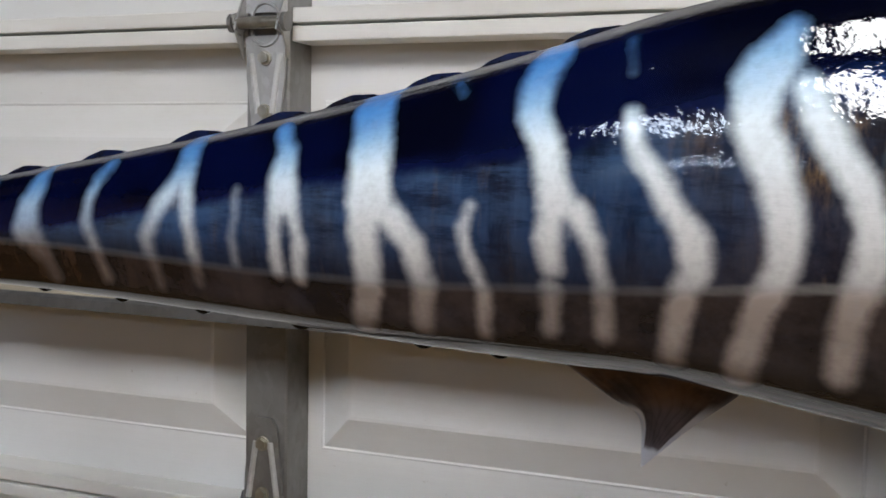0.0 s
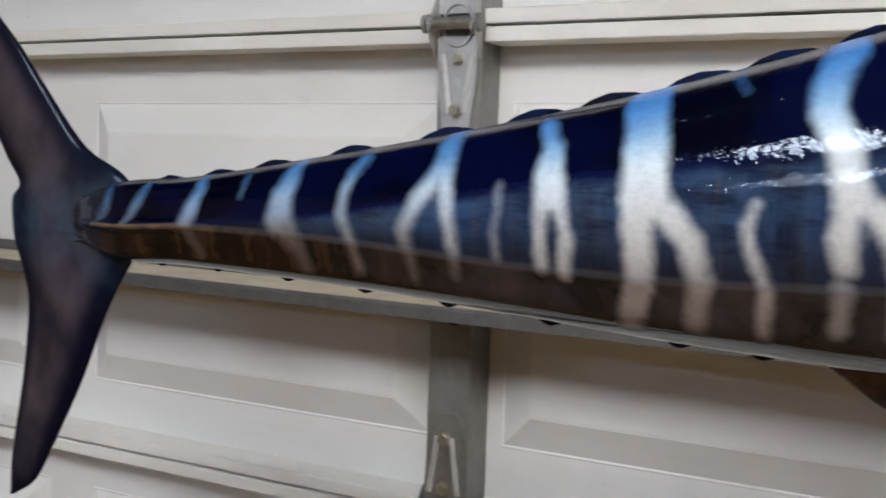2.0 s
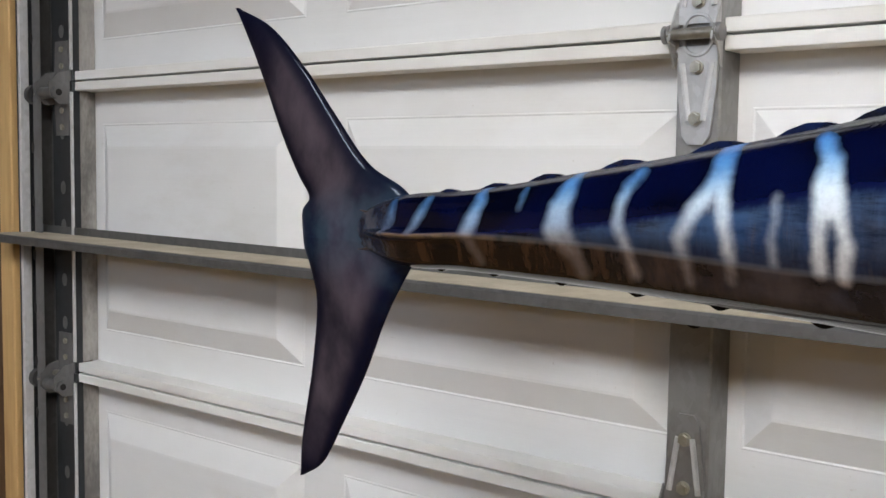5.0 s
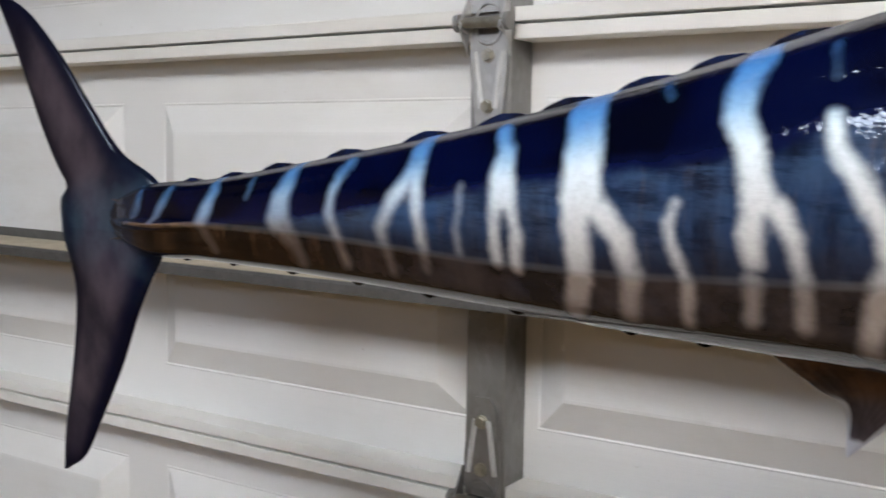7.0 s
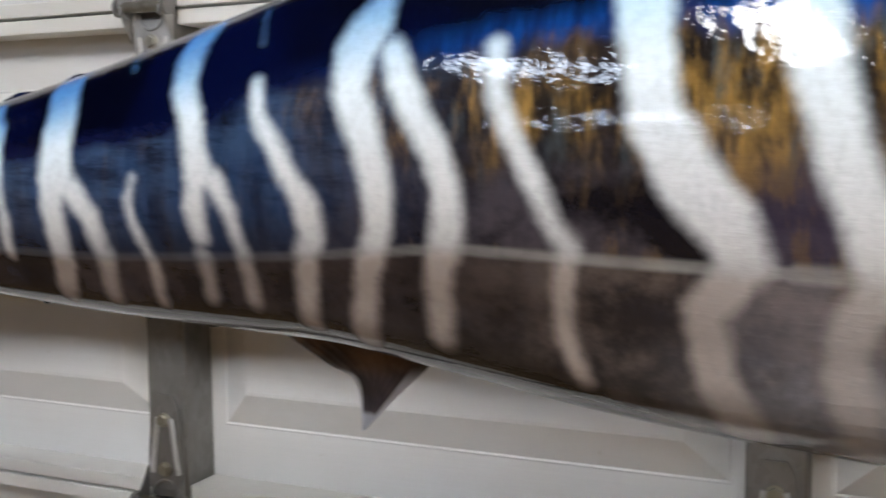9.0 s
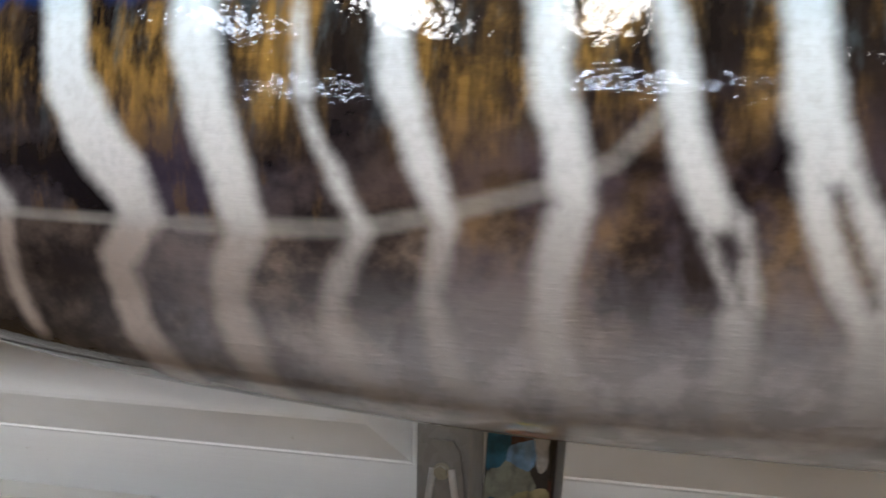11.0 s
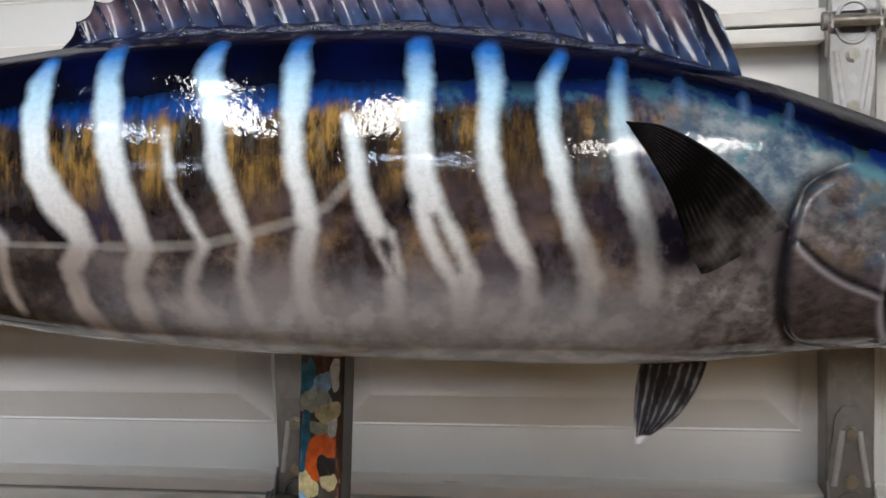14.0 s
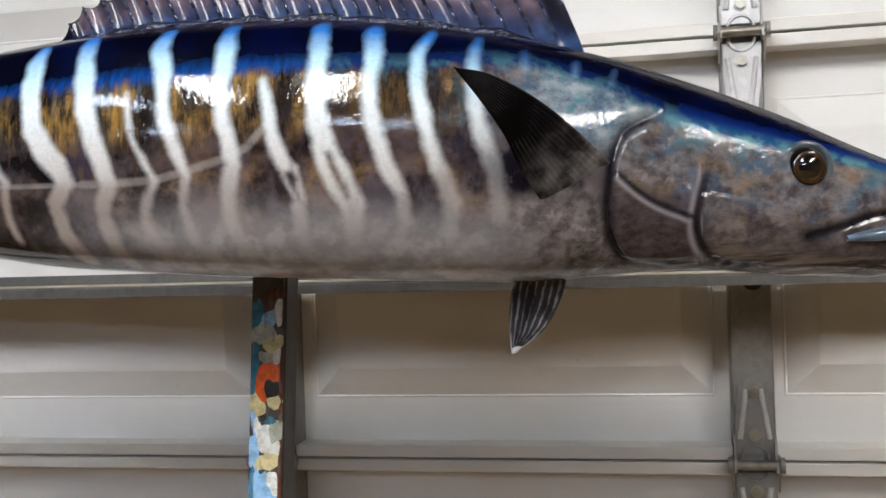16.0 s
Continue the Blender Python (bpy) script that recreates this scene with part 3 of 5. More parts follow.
band((0.8269, 0.94, 0.0156), (0.8279, 0.85, 0.0220), (0.8289, 0.76, 0.0197), (0.8289, 0.67, 0.0165), (0.8309, 0.57, 0.0164), (0.8360, 0.49, 0.0175), (0.8390, 0.42, 0.0168))
band((0.8370, 0.40, 0.0173), (0.8309, 0.31, 0.0182), (0.8309, 0.22, 0.0160), (0.8360, 0.12, 0.0147), (0.8380, 0.05, 0.0118), power=0.70)
band((0.8623, 0.72, 0.0085), (0.8663, 0.65, 0.0128), (0.8694, 0.56, 0.0146), (0.8734, 0.48, 0.0162), (0.8795, 0.42, 0.0166))
band((0.8775, 0.41, 0.0054), (0.8805, 0.35, 0.0038), (0.8865, 0.30, 0.0053), (0.8855, 0.27, 0.0039))
band((0.8876, 0.41, 0.0061), (0.8906, 0.37, 0.0038), (0.8906, 0.33, 0.0062), (0.8926, 0.28, 0.0046), power=0.90)
band((0.8876, 0.27, 0.0157), (0.8876, 0.19, 0.0163), (0.8865, 0.09, 0.0130), power=0.60)
band((0.9006, 0.94, 0.0172), (0.9047, 0.84, 0.0190), (0.9047, 0.73, 0.0199), (0.9057, 0.63, 0.0205), (0.9087, 0.54, 0.0216), (0.9117, 0.50, 0.0224))
band((0.9067, 0.49, 0.0134), (0.9107, 0.41, 0.0127), (0.9178, 0.33, 0.0131), (0.9248, 0.28, 0.0129))
band((0.9178, 0.49, 0.0097), (0.9248, 0.42, 0.0113), (0.9319, 0.34, 0.0129), (0.9349, 0.28, 0.0153))
band((0.9309, 0.27, 0.0229), (0.9288, 0.19, 0.0189), (0.9268, 0.10, 0.0144), power=0.60)
band((0.9439, 0.94, 0.0177), (0.9490, 0.84, 0.0190), (0.9470, 0.73, 0.0165), (0.9480, 0.63, 0.0164), (0.9530, 0.52, 0.0172), (0.9602, 0.42, 0.0173), (0.9694, 0.34, 0.0152))
band((0.9704, 0.32, 0.0152), (0.9704, 0.23, 0.0138), (0.9592, 0.13, 0.0095), power=0.42)
band((0.9898, 0.95, 0.0100), (0.9826, 0.86, 0.0129), (0.9826, 0.76, 0.0151), (0.9877, 0.64, 0.0157), (0.9928, 0.54, 0.0157), (0.9989, 0.43, 0.0166))
band((1.0010, 0.42, 0.0165), (1.0081, 0.31, 0.0199), (1.0040, 0.19, 0.0155), power=0.42)
band((1.0275, 0.95, 0.0086), (1.0255, 0.86, 0.0131), (1.0275, 0.75, 0.0152), (1.0306, 0.63, 0.0174), (1.0367, 0.52, 0.0183), power=0.80)
band((1.0387, 0.50, 0.0174), (1.0438, 0.41, 0.0168), (1.0438, 0.26, 0.0194), power=0.35)
band((1.0651, 0.93, 0.0064), (1.0672, 0.85, 0.0078), power=0.35)
band((1.1066, 0.91, 0.0057), (1.1056, 0.85, 0.0064), power=0.30)
band((1.1379, 0.92, 0.0050), (1.1349, 0.85, 0.0049), power=0.25)


def nearest(x, z, line):
    """Distance from points to a bent line in the side view, and the place along it."""
    best, where = np.full(x.shape, 9.0), np.zeros(x.shape)
    for k, (p, q) in enumerate(zip(line, line[1:])):
        d = q[:2] - p[:2]
        t = np.clip(((x - p[0]) * d[0] + (z - p[1]) * d[1]) / max(d @ d, 1e-9), 0, 1)
        r = np.hypot(x - p[0] - t * d[0], z - p[1] - t * d[1])
        where = np.where(r < best, k + t, where)
        best = np.minimum(best, r)
    return best, where


def side_line(stops):
    """Turns stops of (along, height share) into points of the side view."""
    s = np.array(stops, float)
    lo, hi = curve(XS, ZB, s[:, 0]), curve(XS, ZT, s[:, 0])
    return np.stack([s[:, 0], lo + s[:, 1] * (hi - lo)], 1)


def bend(stops, count=90):
    """The same line through its stops, rounded."""
    s = np.array(stops, float)
    k, u = np.arange(len(s)), np.linspace(0, len(s) - 1, count)
    return np.stack([curve(k, s[:, i], u) for i in range(2)], 1)


GILL = [(1.189, 0.8), (1.164, 0.715), (1.146, 0.64), (1.137, 0.54), (1.132, 0.42), (1.129, 0.28), (1.132, 0.14), (1.144, 0.06), (1.169, 0.02)]
CHEEK = [(1.213, 0.6), (1.210, 0.52), (1.203, 0.35), (1.200, 0.24), (1.205, 0.125), (1.221, 0.06), (1.250, 0.035)]
STRUT_BONE = [(1.137, 0.43), (1.154, 0.355), (1.172, 0.3), (1.194, 0.262)]
MOUTH = [(1.291, 0.25), (1.322, 0.365), (1.353, 0.5), (1.405, 0.62), (1.455, 0.66), (1.500, 0.6)]


def fish_paint():
    """Airbrushed, clear-coated skin: navy back, gold and blue flanks, grey belly, pale stripes."""
    n = Nodes("airbrushed_fish_skin")
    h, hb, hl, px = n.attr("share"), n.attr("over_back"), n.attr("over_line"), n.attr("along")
    st, pw, groove, ridge = n.attr("stripe"), n.attr("stripe_power"), n.attr("groove"), n.attr("ridge")
    fine, mid_n, broad = n.noise(420.0, 3), n.noise(55.0, 4), n.noise(14.0, 4)
    streak = n.noise(46.0, 5, (3.2, 1, 0.25), 0.65)
    mottle_f = n.noise(48.0, 7, (1, 1, 1.2), 0.68)
    wob = n.math("MULTIPLY", n.math("SUBTRACT", mid_n, 0.5), 0.06)
    # back
    back = n.mix(n.step(broad, 0.417, 0.610), (0.0004, 0.0008, 0.005), (0.0006, 0.0020, 0.018))
    blot = n.noise(34.0, 6, (2.0, 1, 0.5), 0.68)
    cloud = n.noise(11.0, 5, (1.5, 1, 0.8), 0.6)
    veil = n.noise(17.0, 6, (1, 1, 1.1), 0.62)
    edge_blue = n.mix(n.step(streak, 0.3, 0.7), (0.002, 0.012, 0.075), (0.003, 0.050, 0.22))
    edge_blue = n.mix(n.step(n.math("ADD", px, wob), 0.50, 0.66), (0.002, 0.004, 0.026), edge_blue)
    edge_blue = n.mix(n.step(n.math("ADD", px, wob), 0.86, 0.96), edge_blue, n.mix(n.step(mid_n, 0.445, 0.610), (0.003, 0.012, 0.07), (0.030, 0.085, 0.12)))
    # flank: black-navy with blue patches towards the tail, gold and umber on the trunk
    cool = n.mix(n.step(blot, 0.36, 0.68), (0.003, 0.0034, 0.010), (0.020, 0.030, 0.056))
    cool = n.mix(n.math("MULTIPLY", n.step(cloud, 0.42, 0.70), 0.8), cool, n.mix(n.step(mid_n, 0.3, 0.7), (0.007, 0.022, 0.075), (0.028, 0.070, 0.145)))
    # grey veil and blue-grey streaks put the flank's reflected sheen into its colour
    cool = n.mix(n.math("MULTIPLY", n.step(veil, 0.44, 0.70), 0.65), cool, (0.046, 0.052, 0.064))
    cool = n.mix(n.math("MULTIPLY", n.step(streak, 0.50, 0.66), 0.5), cool, (0.034, 0.052, 0.095))
    cool = n.mix(n.math("MULTIPLY", n.step(n.noise(70.0, 5, (2.6, 1, 0.3), 0.65), 0.55, 0.70), 0.35), cool, (0.085, 0.062, 0.036))
    drift = n.noise(30.0, 6, (0.35, 1, 1.9), 0.66)
    cool = n.mix(n.math("MULTIPLY", n.step(drift, 0.47, 0.62), 0.8), cool, (0.003, 0.0035, 0.009))
    # blue band under the back: a hazy reflection painted on
    cool = n.mix(n.math("MULTIPLY", n.math("MULTIPLY", n.step(hb, -0.26, -0.05), n.step(drift, 0.54, 0.38)), 0.6), cool, (0.034, 0.066, 0.125))
    cool = n.mix(n.math("MULTIPLY", n.step(st, -0.016, 0.002), 0.30), cool, (0.014, 0.045, 0.120))
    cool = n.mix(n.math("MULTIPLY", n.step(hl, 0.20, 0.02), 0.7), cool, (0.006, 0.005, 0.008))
    gold = n.mix(n.step(blot, 0.423, 0.621), (0.010, 0.007, 0.006), (0.24, 0.14, 0.036))
    gold = n.mix(n.math("MULTIPLY", n.step(streak, 0.46, 0.62), 0.55), gold, (0.028, 0.021, 0.014))
    gold = n.mix(n.math("MULTIPLY", n.step(veil, 0.478, 0.566), 0.72), gold, (0.014, 0.010, 0.009))
    gold = n.mix(n.math("MULTIPLY", n.step(n.noise(60.0, 5, (1.8, 1, 0.5), 0.65), 0.52, 0.70), 0.6), gold, (0.055, 0.072, 0.080))
    umber = n.mix(n.step(veil, 0.412, 0.599), (0.005, 0.004, 0.006), (0.046, 0.038, 0.044))
    umber = n.mix(n.math("MULTIPLY", n.step(cloud, 0.489, 0.588), 0.6), umber, (0.034, 0.026, 0.044))
    umber = n.mix(n.math("MULTIPLY", n.step(blot, 0.544, 0.621), 0.45), umber, (0.10, 0.058, 0.020))
    tan = n.mix(n.step(veil, 0.401, 0.588), (0.018, 0.012, 0.011), (0.17, 0.105, 0.050))
    tan = n.mix(n.math("MULTIPLY", n.step(cloud, 0.489, 0.577), 0.6), tan, (0.070, 0.058, 0.074))
    umber = n.mix(n.step(n.math("ADD", px, n.math("MULTIPLY", wob, 1.5)), 0.72, 0.88), umber, tan)
    umber = n.mix(n.math("MULTIPLY", n.math("MULTIPLY", n.step(n.math("ADD", hb, wob), -0.40, -0.30), n.step(px, 0.70, 0.85)), 0.75), umber, n.mix(n.step(mid_n, 0.4, 0.6), (0.006, 0.004, 0.006), (0.040, 0.030, 0.042)))
    low_gold = n.step(n.math("ADD", hb, n.math("MULTIPLY", wob, 2.5)), -0.32, -0.12)
    trunk = n.mix(low_gold, umber, gold)
    trunk_share = n.step(n.math("ADD", px, n.math("MULTIPLY", wob, 1.6)), 0.48, 0.64)
    flank = n.mix(trunk_share, cool, trunk)
    fore = n.step(n.math("ADD", px, n.math("MULTIPLY", wob, 1.5)), 0.97, 1.06)
    patch = n.noise(24.0, 6, (1.2, 1, 0.9), 0.65)
    silver = n.mix(n.step(n.noise(60.0, 6, (1, 1, 0.8), 0.65), 0.40, 0.62), (0.014, 0.012, 0.020), (0.090, 0.085, 0.098))
    silver = n.mix(n.math("MULTIPLY", n.step(patch, 0.500, 0.588), 0.8), silver, (0.012, 0.018, 0.070))
    silver = n.mix(n.math("MULTIPLY", n.step(patch, 0.478, 0.412), 0.5), silver, (0.075, 0.125, 0.14))
    silver = n.mix(n.math("MULTIPLY", n.step(blot, 0.511, 0.599), 0.55), silver, (0.17, 0.095, 0.035))
    silver = n.mix(n.math("MULTIPLY", n.step(veil, 0.511, 0.588), 0.6), silver, (0.020, 0.014, 0.018))
    low_silver = n.mix(n.step(patch, 0.434, 0.566), (0.080, 0.068, 0.074), (0.010, 0.008, 0.014))
    silver = n.mix(n.step(n.math("ADD", hb, n.math("MULTIPLY", wob, 2.0)), -0.20, -0.34), silver, low_silver)
    neck = n.mix(n.step(mottle_f, 0.32, 0.68), (0.040, 0.075, 0.120), (0.24, 0.27, 0.285))
    neck = n.mix(n.math("MULTIPLY", n.step(n.noise(40.0, 5), 0.56, 0.68), 0.7), neck, (0.035, 0.15, 0.19))
    silver = n.mix(n.math("MULTIPLY", n.step(n.math("ADD", px, wob), 1.03, 1.10), n.step(hb, -0.34, -0.20)), silver, neck)
    flank = n.mix(fore, flank, silver)
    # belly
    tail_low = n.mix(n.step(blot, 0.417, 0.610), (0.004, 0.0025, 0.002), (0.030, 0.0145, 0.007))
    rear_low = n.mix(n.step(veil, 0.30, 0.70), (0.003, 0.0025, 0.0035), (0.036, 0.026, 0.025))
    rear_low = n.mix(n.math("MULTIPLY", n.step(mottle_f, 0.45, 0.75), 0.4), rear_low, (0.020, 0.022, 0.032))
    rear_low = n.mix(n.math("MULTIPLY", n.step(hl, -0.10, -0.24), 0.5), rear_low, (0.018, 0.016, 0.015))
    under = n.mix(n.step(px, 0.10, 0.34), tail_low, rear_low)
    fore_low = n.mix(n.step(veil, 0.40, 0.60), (0.022, 0.017, 0.019), (0.165, 0.126, 0.102))
    fore_low = n.mix(n.math("MULTIPLY", n.step(cloud, 0.489, 0.577), 0.5), fore_low, (0.105, 0.098, 0.118))
    belly_tone = n.mix(n.step(mid_n, 0.390, 0.610), (0.25, 0.243, 0.258), (0.37, 0.358, 0.375))
    fore_low = n.mix(n.math("MULTIPLY", n.step(n.math("ADD", h, wob), 0.35, 0.08), n.step(px, 0.60, 0.86)), fore_low, belly_tone)
    under = n.mix(n.step(n.math("ADD", px, wob), 0.56, 0.76), under, fore_low)
    chest = n.mix(n.step(mottle_f, 0.32, 0.68), (0.034, 0.028, 0.030), (0.19, 0.172, 0.170))
    chest = n.mix(n.math("MULTIPLY", n.step(n.noise(58.0, 6, rough=0.66), 0.52, 0.70), 0.45), chest, (0.34, 0.33, 0.34))
    under = n.mix(n.step(n.math("ADD", px, wob), 1.00, 1.10), under, chest)
    line_soft = n.step(n.math("ADD", hl, n.math("MULTIPLY", wob, 0.3)), -0.02, 0.02)
    line_soft = n.mix(n.step(px, 0.74, 0.80), line_soft, n.step(n.math("ADD", hl, n.math("MULTIPLY", wob, 3.0)), -0.10, 0.06))
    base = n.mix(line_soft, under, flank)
    back_edge = n.math("ADD", hb, wob)
    rough_edge = n.math("ADD", back_edge, n.math("MULTIPLY", n.math("SUBTRACT", streak, 0.5), 0.07))
    base = n.mix(n.step(rough_edge, -0.045, 0.012), base, edge_blue)
    base = n.mix(n.step(back_edge, 0.0, 0.065), base, back)
    # lateral line
    line = n.math("MULTIPLY", n.math("MULTIPLY", n.step(n.attr("lateral"), 0.25, 0.9), n.math("ADD", 0.2, n.math("MULTIPLY", n.step(px, 0.45, 0.66), 0.8))), n.math("ADD", 0.10, n.math("MULTIPLY", mid_n, 0.5)))
    base = n.mix(line, base, (0.34, 0.325, 0.30))
    seam = n.math("MULTIPLY", n.math("MULTIPLY", n.step(n.attr("lateral"), 0.35, 0.95), n.step(px, 0.12, 0.0)), n.step(mid_n, 0.30, 0.60))
    base = n.mix(n.math("MULTIPLY", seam, 0.35), base, (0.34, 0.20, 0.060))
    # pale stripes
    tone = n.ramp(n.math("ADD", h, n.math("MULTIPLY", wob, 0.8)), (0.0, (0.32, 0.305, 0.305)), (0.26, (0.38, 0.362, 0.355)), (0.38, (0.45, 0.435, 0.425)), (0.50, (0.52, 0.53, 0.535)), (0.66, (0.60, 0.67, 0.71)), (0.82, (0.36, 0.55, 0.68)), (0.93, (0.02, 0.14, 0.44)), (1.0, (0.006, 0.03, 0.20)))
    tone = n.mix(n.math("MULTIPLY", n.math("MULTIPLY", n.step(px, 0.64, 0.50), n.step(n.math("ADD", h, wob), 0.66, 0.88)), 0.75), tone, (0.035, 0.16, 0.42))
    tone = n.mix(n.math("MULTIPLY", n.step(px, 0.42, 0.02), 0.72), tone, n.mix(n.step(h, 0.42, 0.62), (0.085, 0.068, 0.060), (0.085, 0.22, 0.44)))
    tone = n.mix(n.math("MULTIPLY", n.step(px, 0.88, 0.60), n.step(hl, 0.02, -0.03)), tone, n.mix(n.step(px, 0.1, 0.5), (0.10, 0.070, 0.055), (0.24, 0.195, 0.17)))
    tone = n.mix(n.math("MULTIPLY", n.step(n.noise(240.0, 2, (1, 1, 0.6)), 0.50, 0.70), 0.10), tone, (0.22, 0.24, 0.26))
    ragged = n.math("ADD", st, n.math("MULTIPLY", n.math("SUBTRACT", n.noise(62.0, 5, rough=0.58), 0.5), 0.0066))
    ragged = n.math("ADD", ragged, n.math("MULTIPLY", n.math("SUBTRACT", n.noise(520.0, 2, (0.5, 1, 1.3)), 0.5), 0.0006))
    mask = n.math("MULTIPLY", n.mix(n.step(px, 0.16, 0.36), n.math("MULTIPLY", n.step(ragged, -0.0036, 0.0064), 0.80), n.step(ragged, -0.0030, 0.0052)), pw)
    mask = n.math("MULTIPLY", mask, n.math("ADD", 0.90, n.math("MULTIPLY", n.step(n.noise(300.0, 3), 0.3, 0.6), 0.10)))
    mask = n.math("MULTIPLY", mask, n.math("ADD", 1.0, n.math("MULTIPLY", n.math("MULTIPLY", n.step(px, 0.80, 0.60), n.step(hl, 0.0, -0.03)), 1.0)), clamp=True)
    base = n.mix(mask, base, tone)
    # head
    skin_n = n.noise(75.0, 7, (0.8, 1, 1.4), 0.7)
    bronze = n.mix(n.step(skin_n, 0.32, 0.68), (0.058, 0.053, 0.056), (0.140, 0.130, 0.130))
    bronze = n.mix(n.math("MULTIPLY", n.step(n.noise(30.0, 6, (0.7, 1, 1.5), 0.66), 0.48, 0.64), 0.7), bronze, (0.185, 0.125, 0.070))
    bronze = n.mix(n.math("MULTIPLY", n.step(n.noise(33.0, 6, (1, 1.2, 1.1), 0.65), 0.49, 0.62), 0.8), bronze, (0.042, 0.080, 0.130))
    bronze = n.mix(n.math("MULTIPLY", n.step(n.noise(28.0, 5, (1.3, 0.8, 1), 0.6), 0.50, 0.64), 0.75), bronze, (0.035, 0.024, 0.026))
    bronze = n.mix(n.math("MULTIPLY", n.step(n.noise(110.0, 4), 0.50, 0.76), 0.4), bronze, (0.30, 0.29, 0.30))
    bronze = n.mix(n.math("MULTIPLY", n.step(h, 0.46, 0.20), 0.85), bronze, n.mix(n.step(skin_n, 0.32, 0.68), (0.045, 0.034, 0.033), (0.105, 0.085, 0.080)))
    plum = n.noise(38.0, 6, (1.1, 1, 1), 0.68)
    bronze = n.mix(n.math("MULTIPLY", n.step(plum, 0.46, 0.70), 0.75), bronze, (0.022, 0.016, 0.026))
    bronze = n.mix(n.math("MULTIPLY", n.step(n.noise(52.0, 6, (0.9, 1, 1.2), 0.60), 0.50, 0.72), 0.6), bronze, (0.20, 0.175, 0.18))
    bronze = n.mix(n.math("MULTIPLY", n.math("MULTIPLY", n.step(n.noise(31.0, 5, (1.2, 1, 0.9), 0.6), 0.46, 0.64), n.step(h, 0.46, 0.66)), 0.65), bronze, (0.050, 0.125, 0.160))
    jaw = n.noise(60.0, 5, (0.22, 1, 2.6), 0.6)
    bronze = n.mix(n.math("MULTIPLY", n.math("MULTIPLY", n.step(h, 0.20, 0.08), n.step(px, 1.17, 1.24)), 0.85), bronze, n.mix(n.step(jaw, 0.40, 0.62), (0.018, 0.012, 0.010), (0.20, 0.165, 0.14)))
    bronze = n.mix(n.math("MULTIPLY", n.math("MULTIPLY", n.step(h, 0.44, 0.34), n.step(px, 1.212, 1.196)), 0.75), bronze, n.mix(n.step(skin_n, 0.32, 0.68), (0.014, 0.010, 0.012), (0.055, 0.042, 0.045)))
    teal = n.mix(n.step(mid_n, 0.417, 0.583), (0.010, 0.06, 0.15), (0.075, 0.18, 0.22))
    head = n.mix(n.step(back_edge, -0.10, -0.025), bronze, teal)
    head = n.mix(n.step(back_edge, -0.035, 0.03), head, (0.003, 0.012, 0.09))
    head = n.mix(n.step(back_edge, 0.02, 0.09), head, back)
    base = n.mix(n.attr("head"), base, head)
    # ridges coloured pale, gill, cheek and mouth grooves near black
    base = n.mix(n.math("MULTIPLY", ridge, 0.75), base, (0.27, 0.25, 0.28))
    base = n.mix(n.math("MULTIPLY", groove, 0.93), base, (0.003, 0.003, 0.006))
    base = n.mix(n.step(n.math("ADD", px, wob), -0.015, -0.055), base, n.mix(n.step(mid_n, 0.390, 0.610), (0.005, 0.010, 0.026), (0.045, 0.046, 0.054)))
    scales = n.bump(n.noise(260.0, 3, (0.30, 1, 1.5)), 0.60, 0.0006)
    calm = n.step(h, 0.02, 0.22)
    ripple = n.math("MULTIPLY", n.noise(85.0, 4, (0.8, 1, 1.7), 0.6), n.math("MULTIPLY", n.attr("head"), calm))
    peel = n.bump(n.math("MULTIPLY", n.noise(165.0, 3, (1, 1, 0.9)), calm), 0.48, 0.0006, n.bump(n.math("MULTIPLY", mid_n, calm), 0.22, 0.0010, n.bump(ripple, 0.3, 0.0012)))
    # coat weight drops along the crest to suppress the pale reflection there
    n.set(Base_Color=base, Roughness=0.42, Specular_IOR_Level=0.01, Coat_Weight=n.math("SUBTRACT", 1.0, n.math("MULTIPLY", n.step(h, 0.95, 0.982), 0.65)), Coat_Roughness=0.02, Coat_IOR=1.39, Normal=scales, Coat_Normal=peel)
    return n.mat


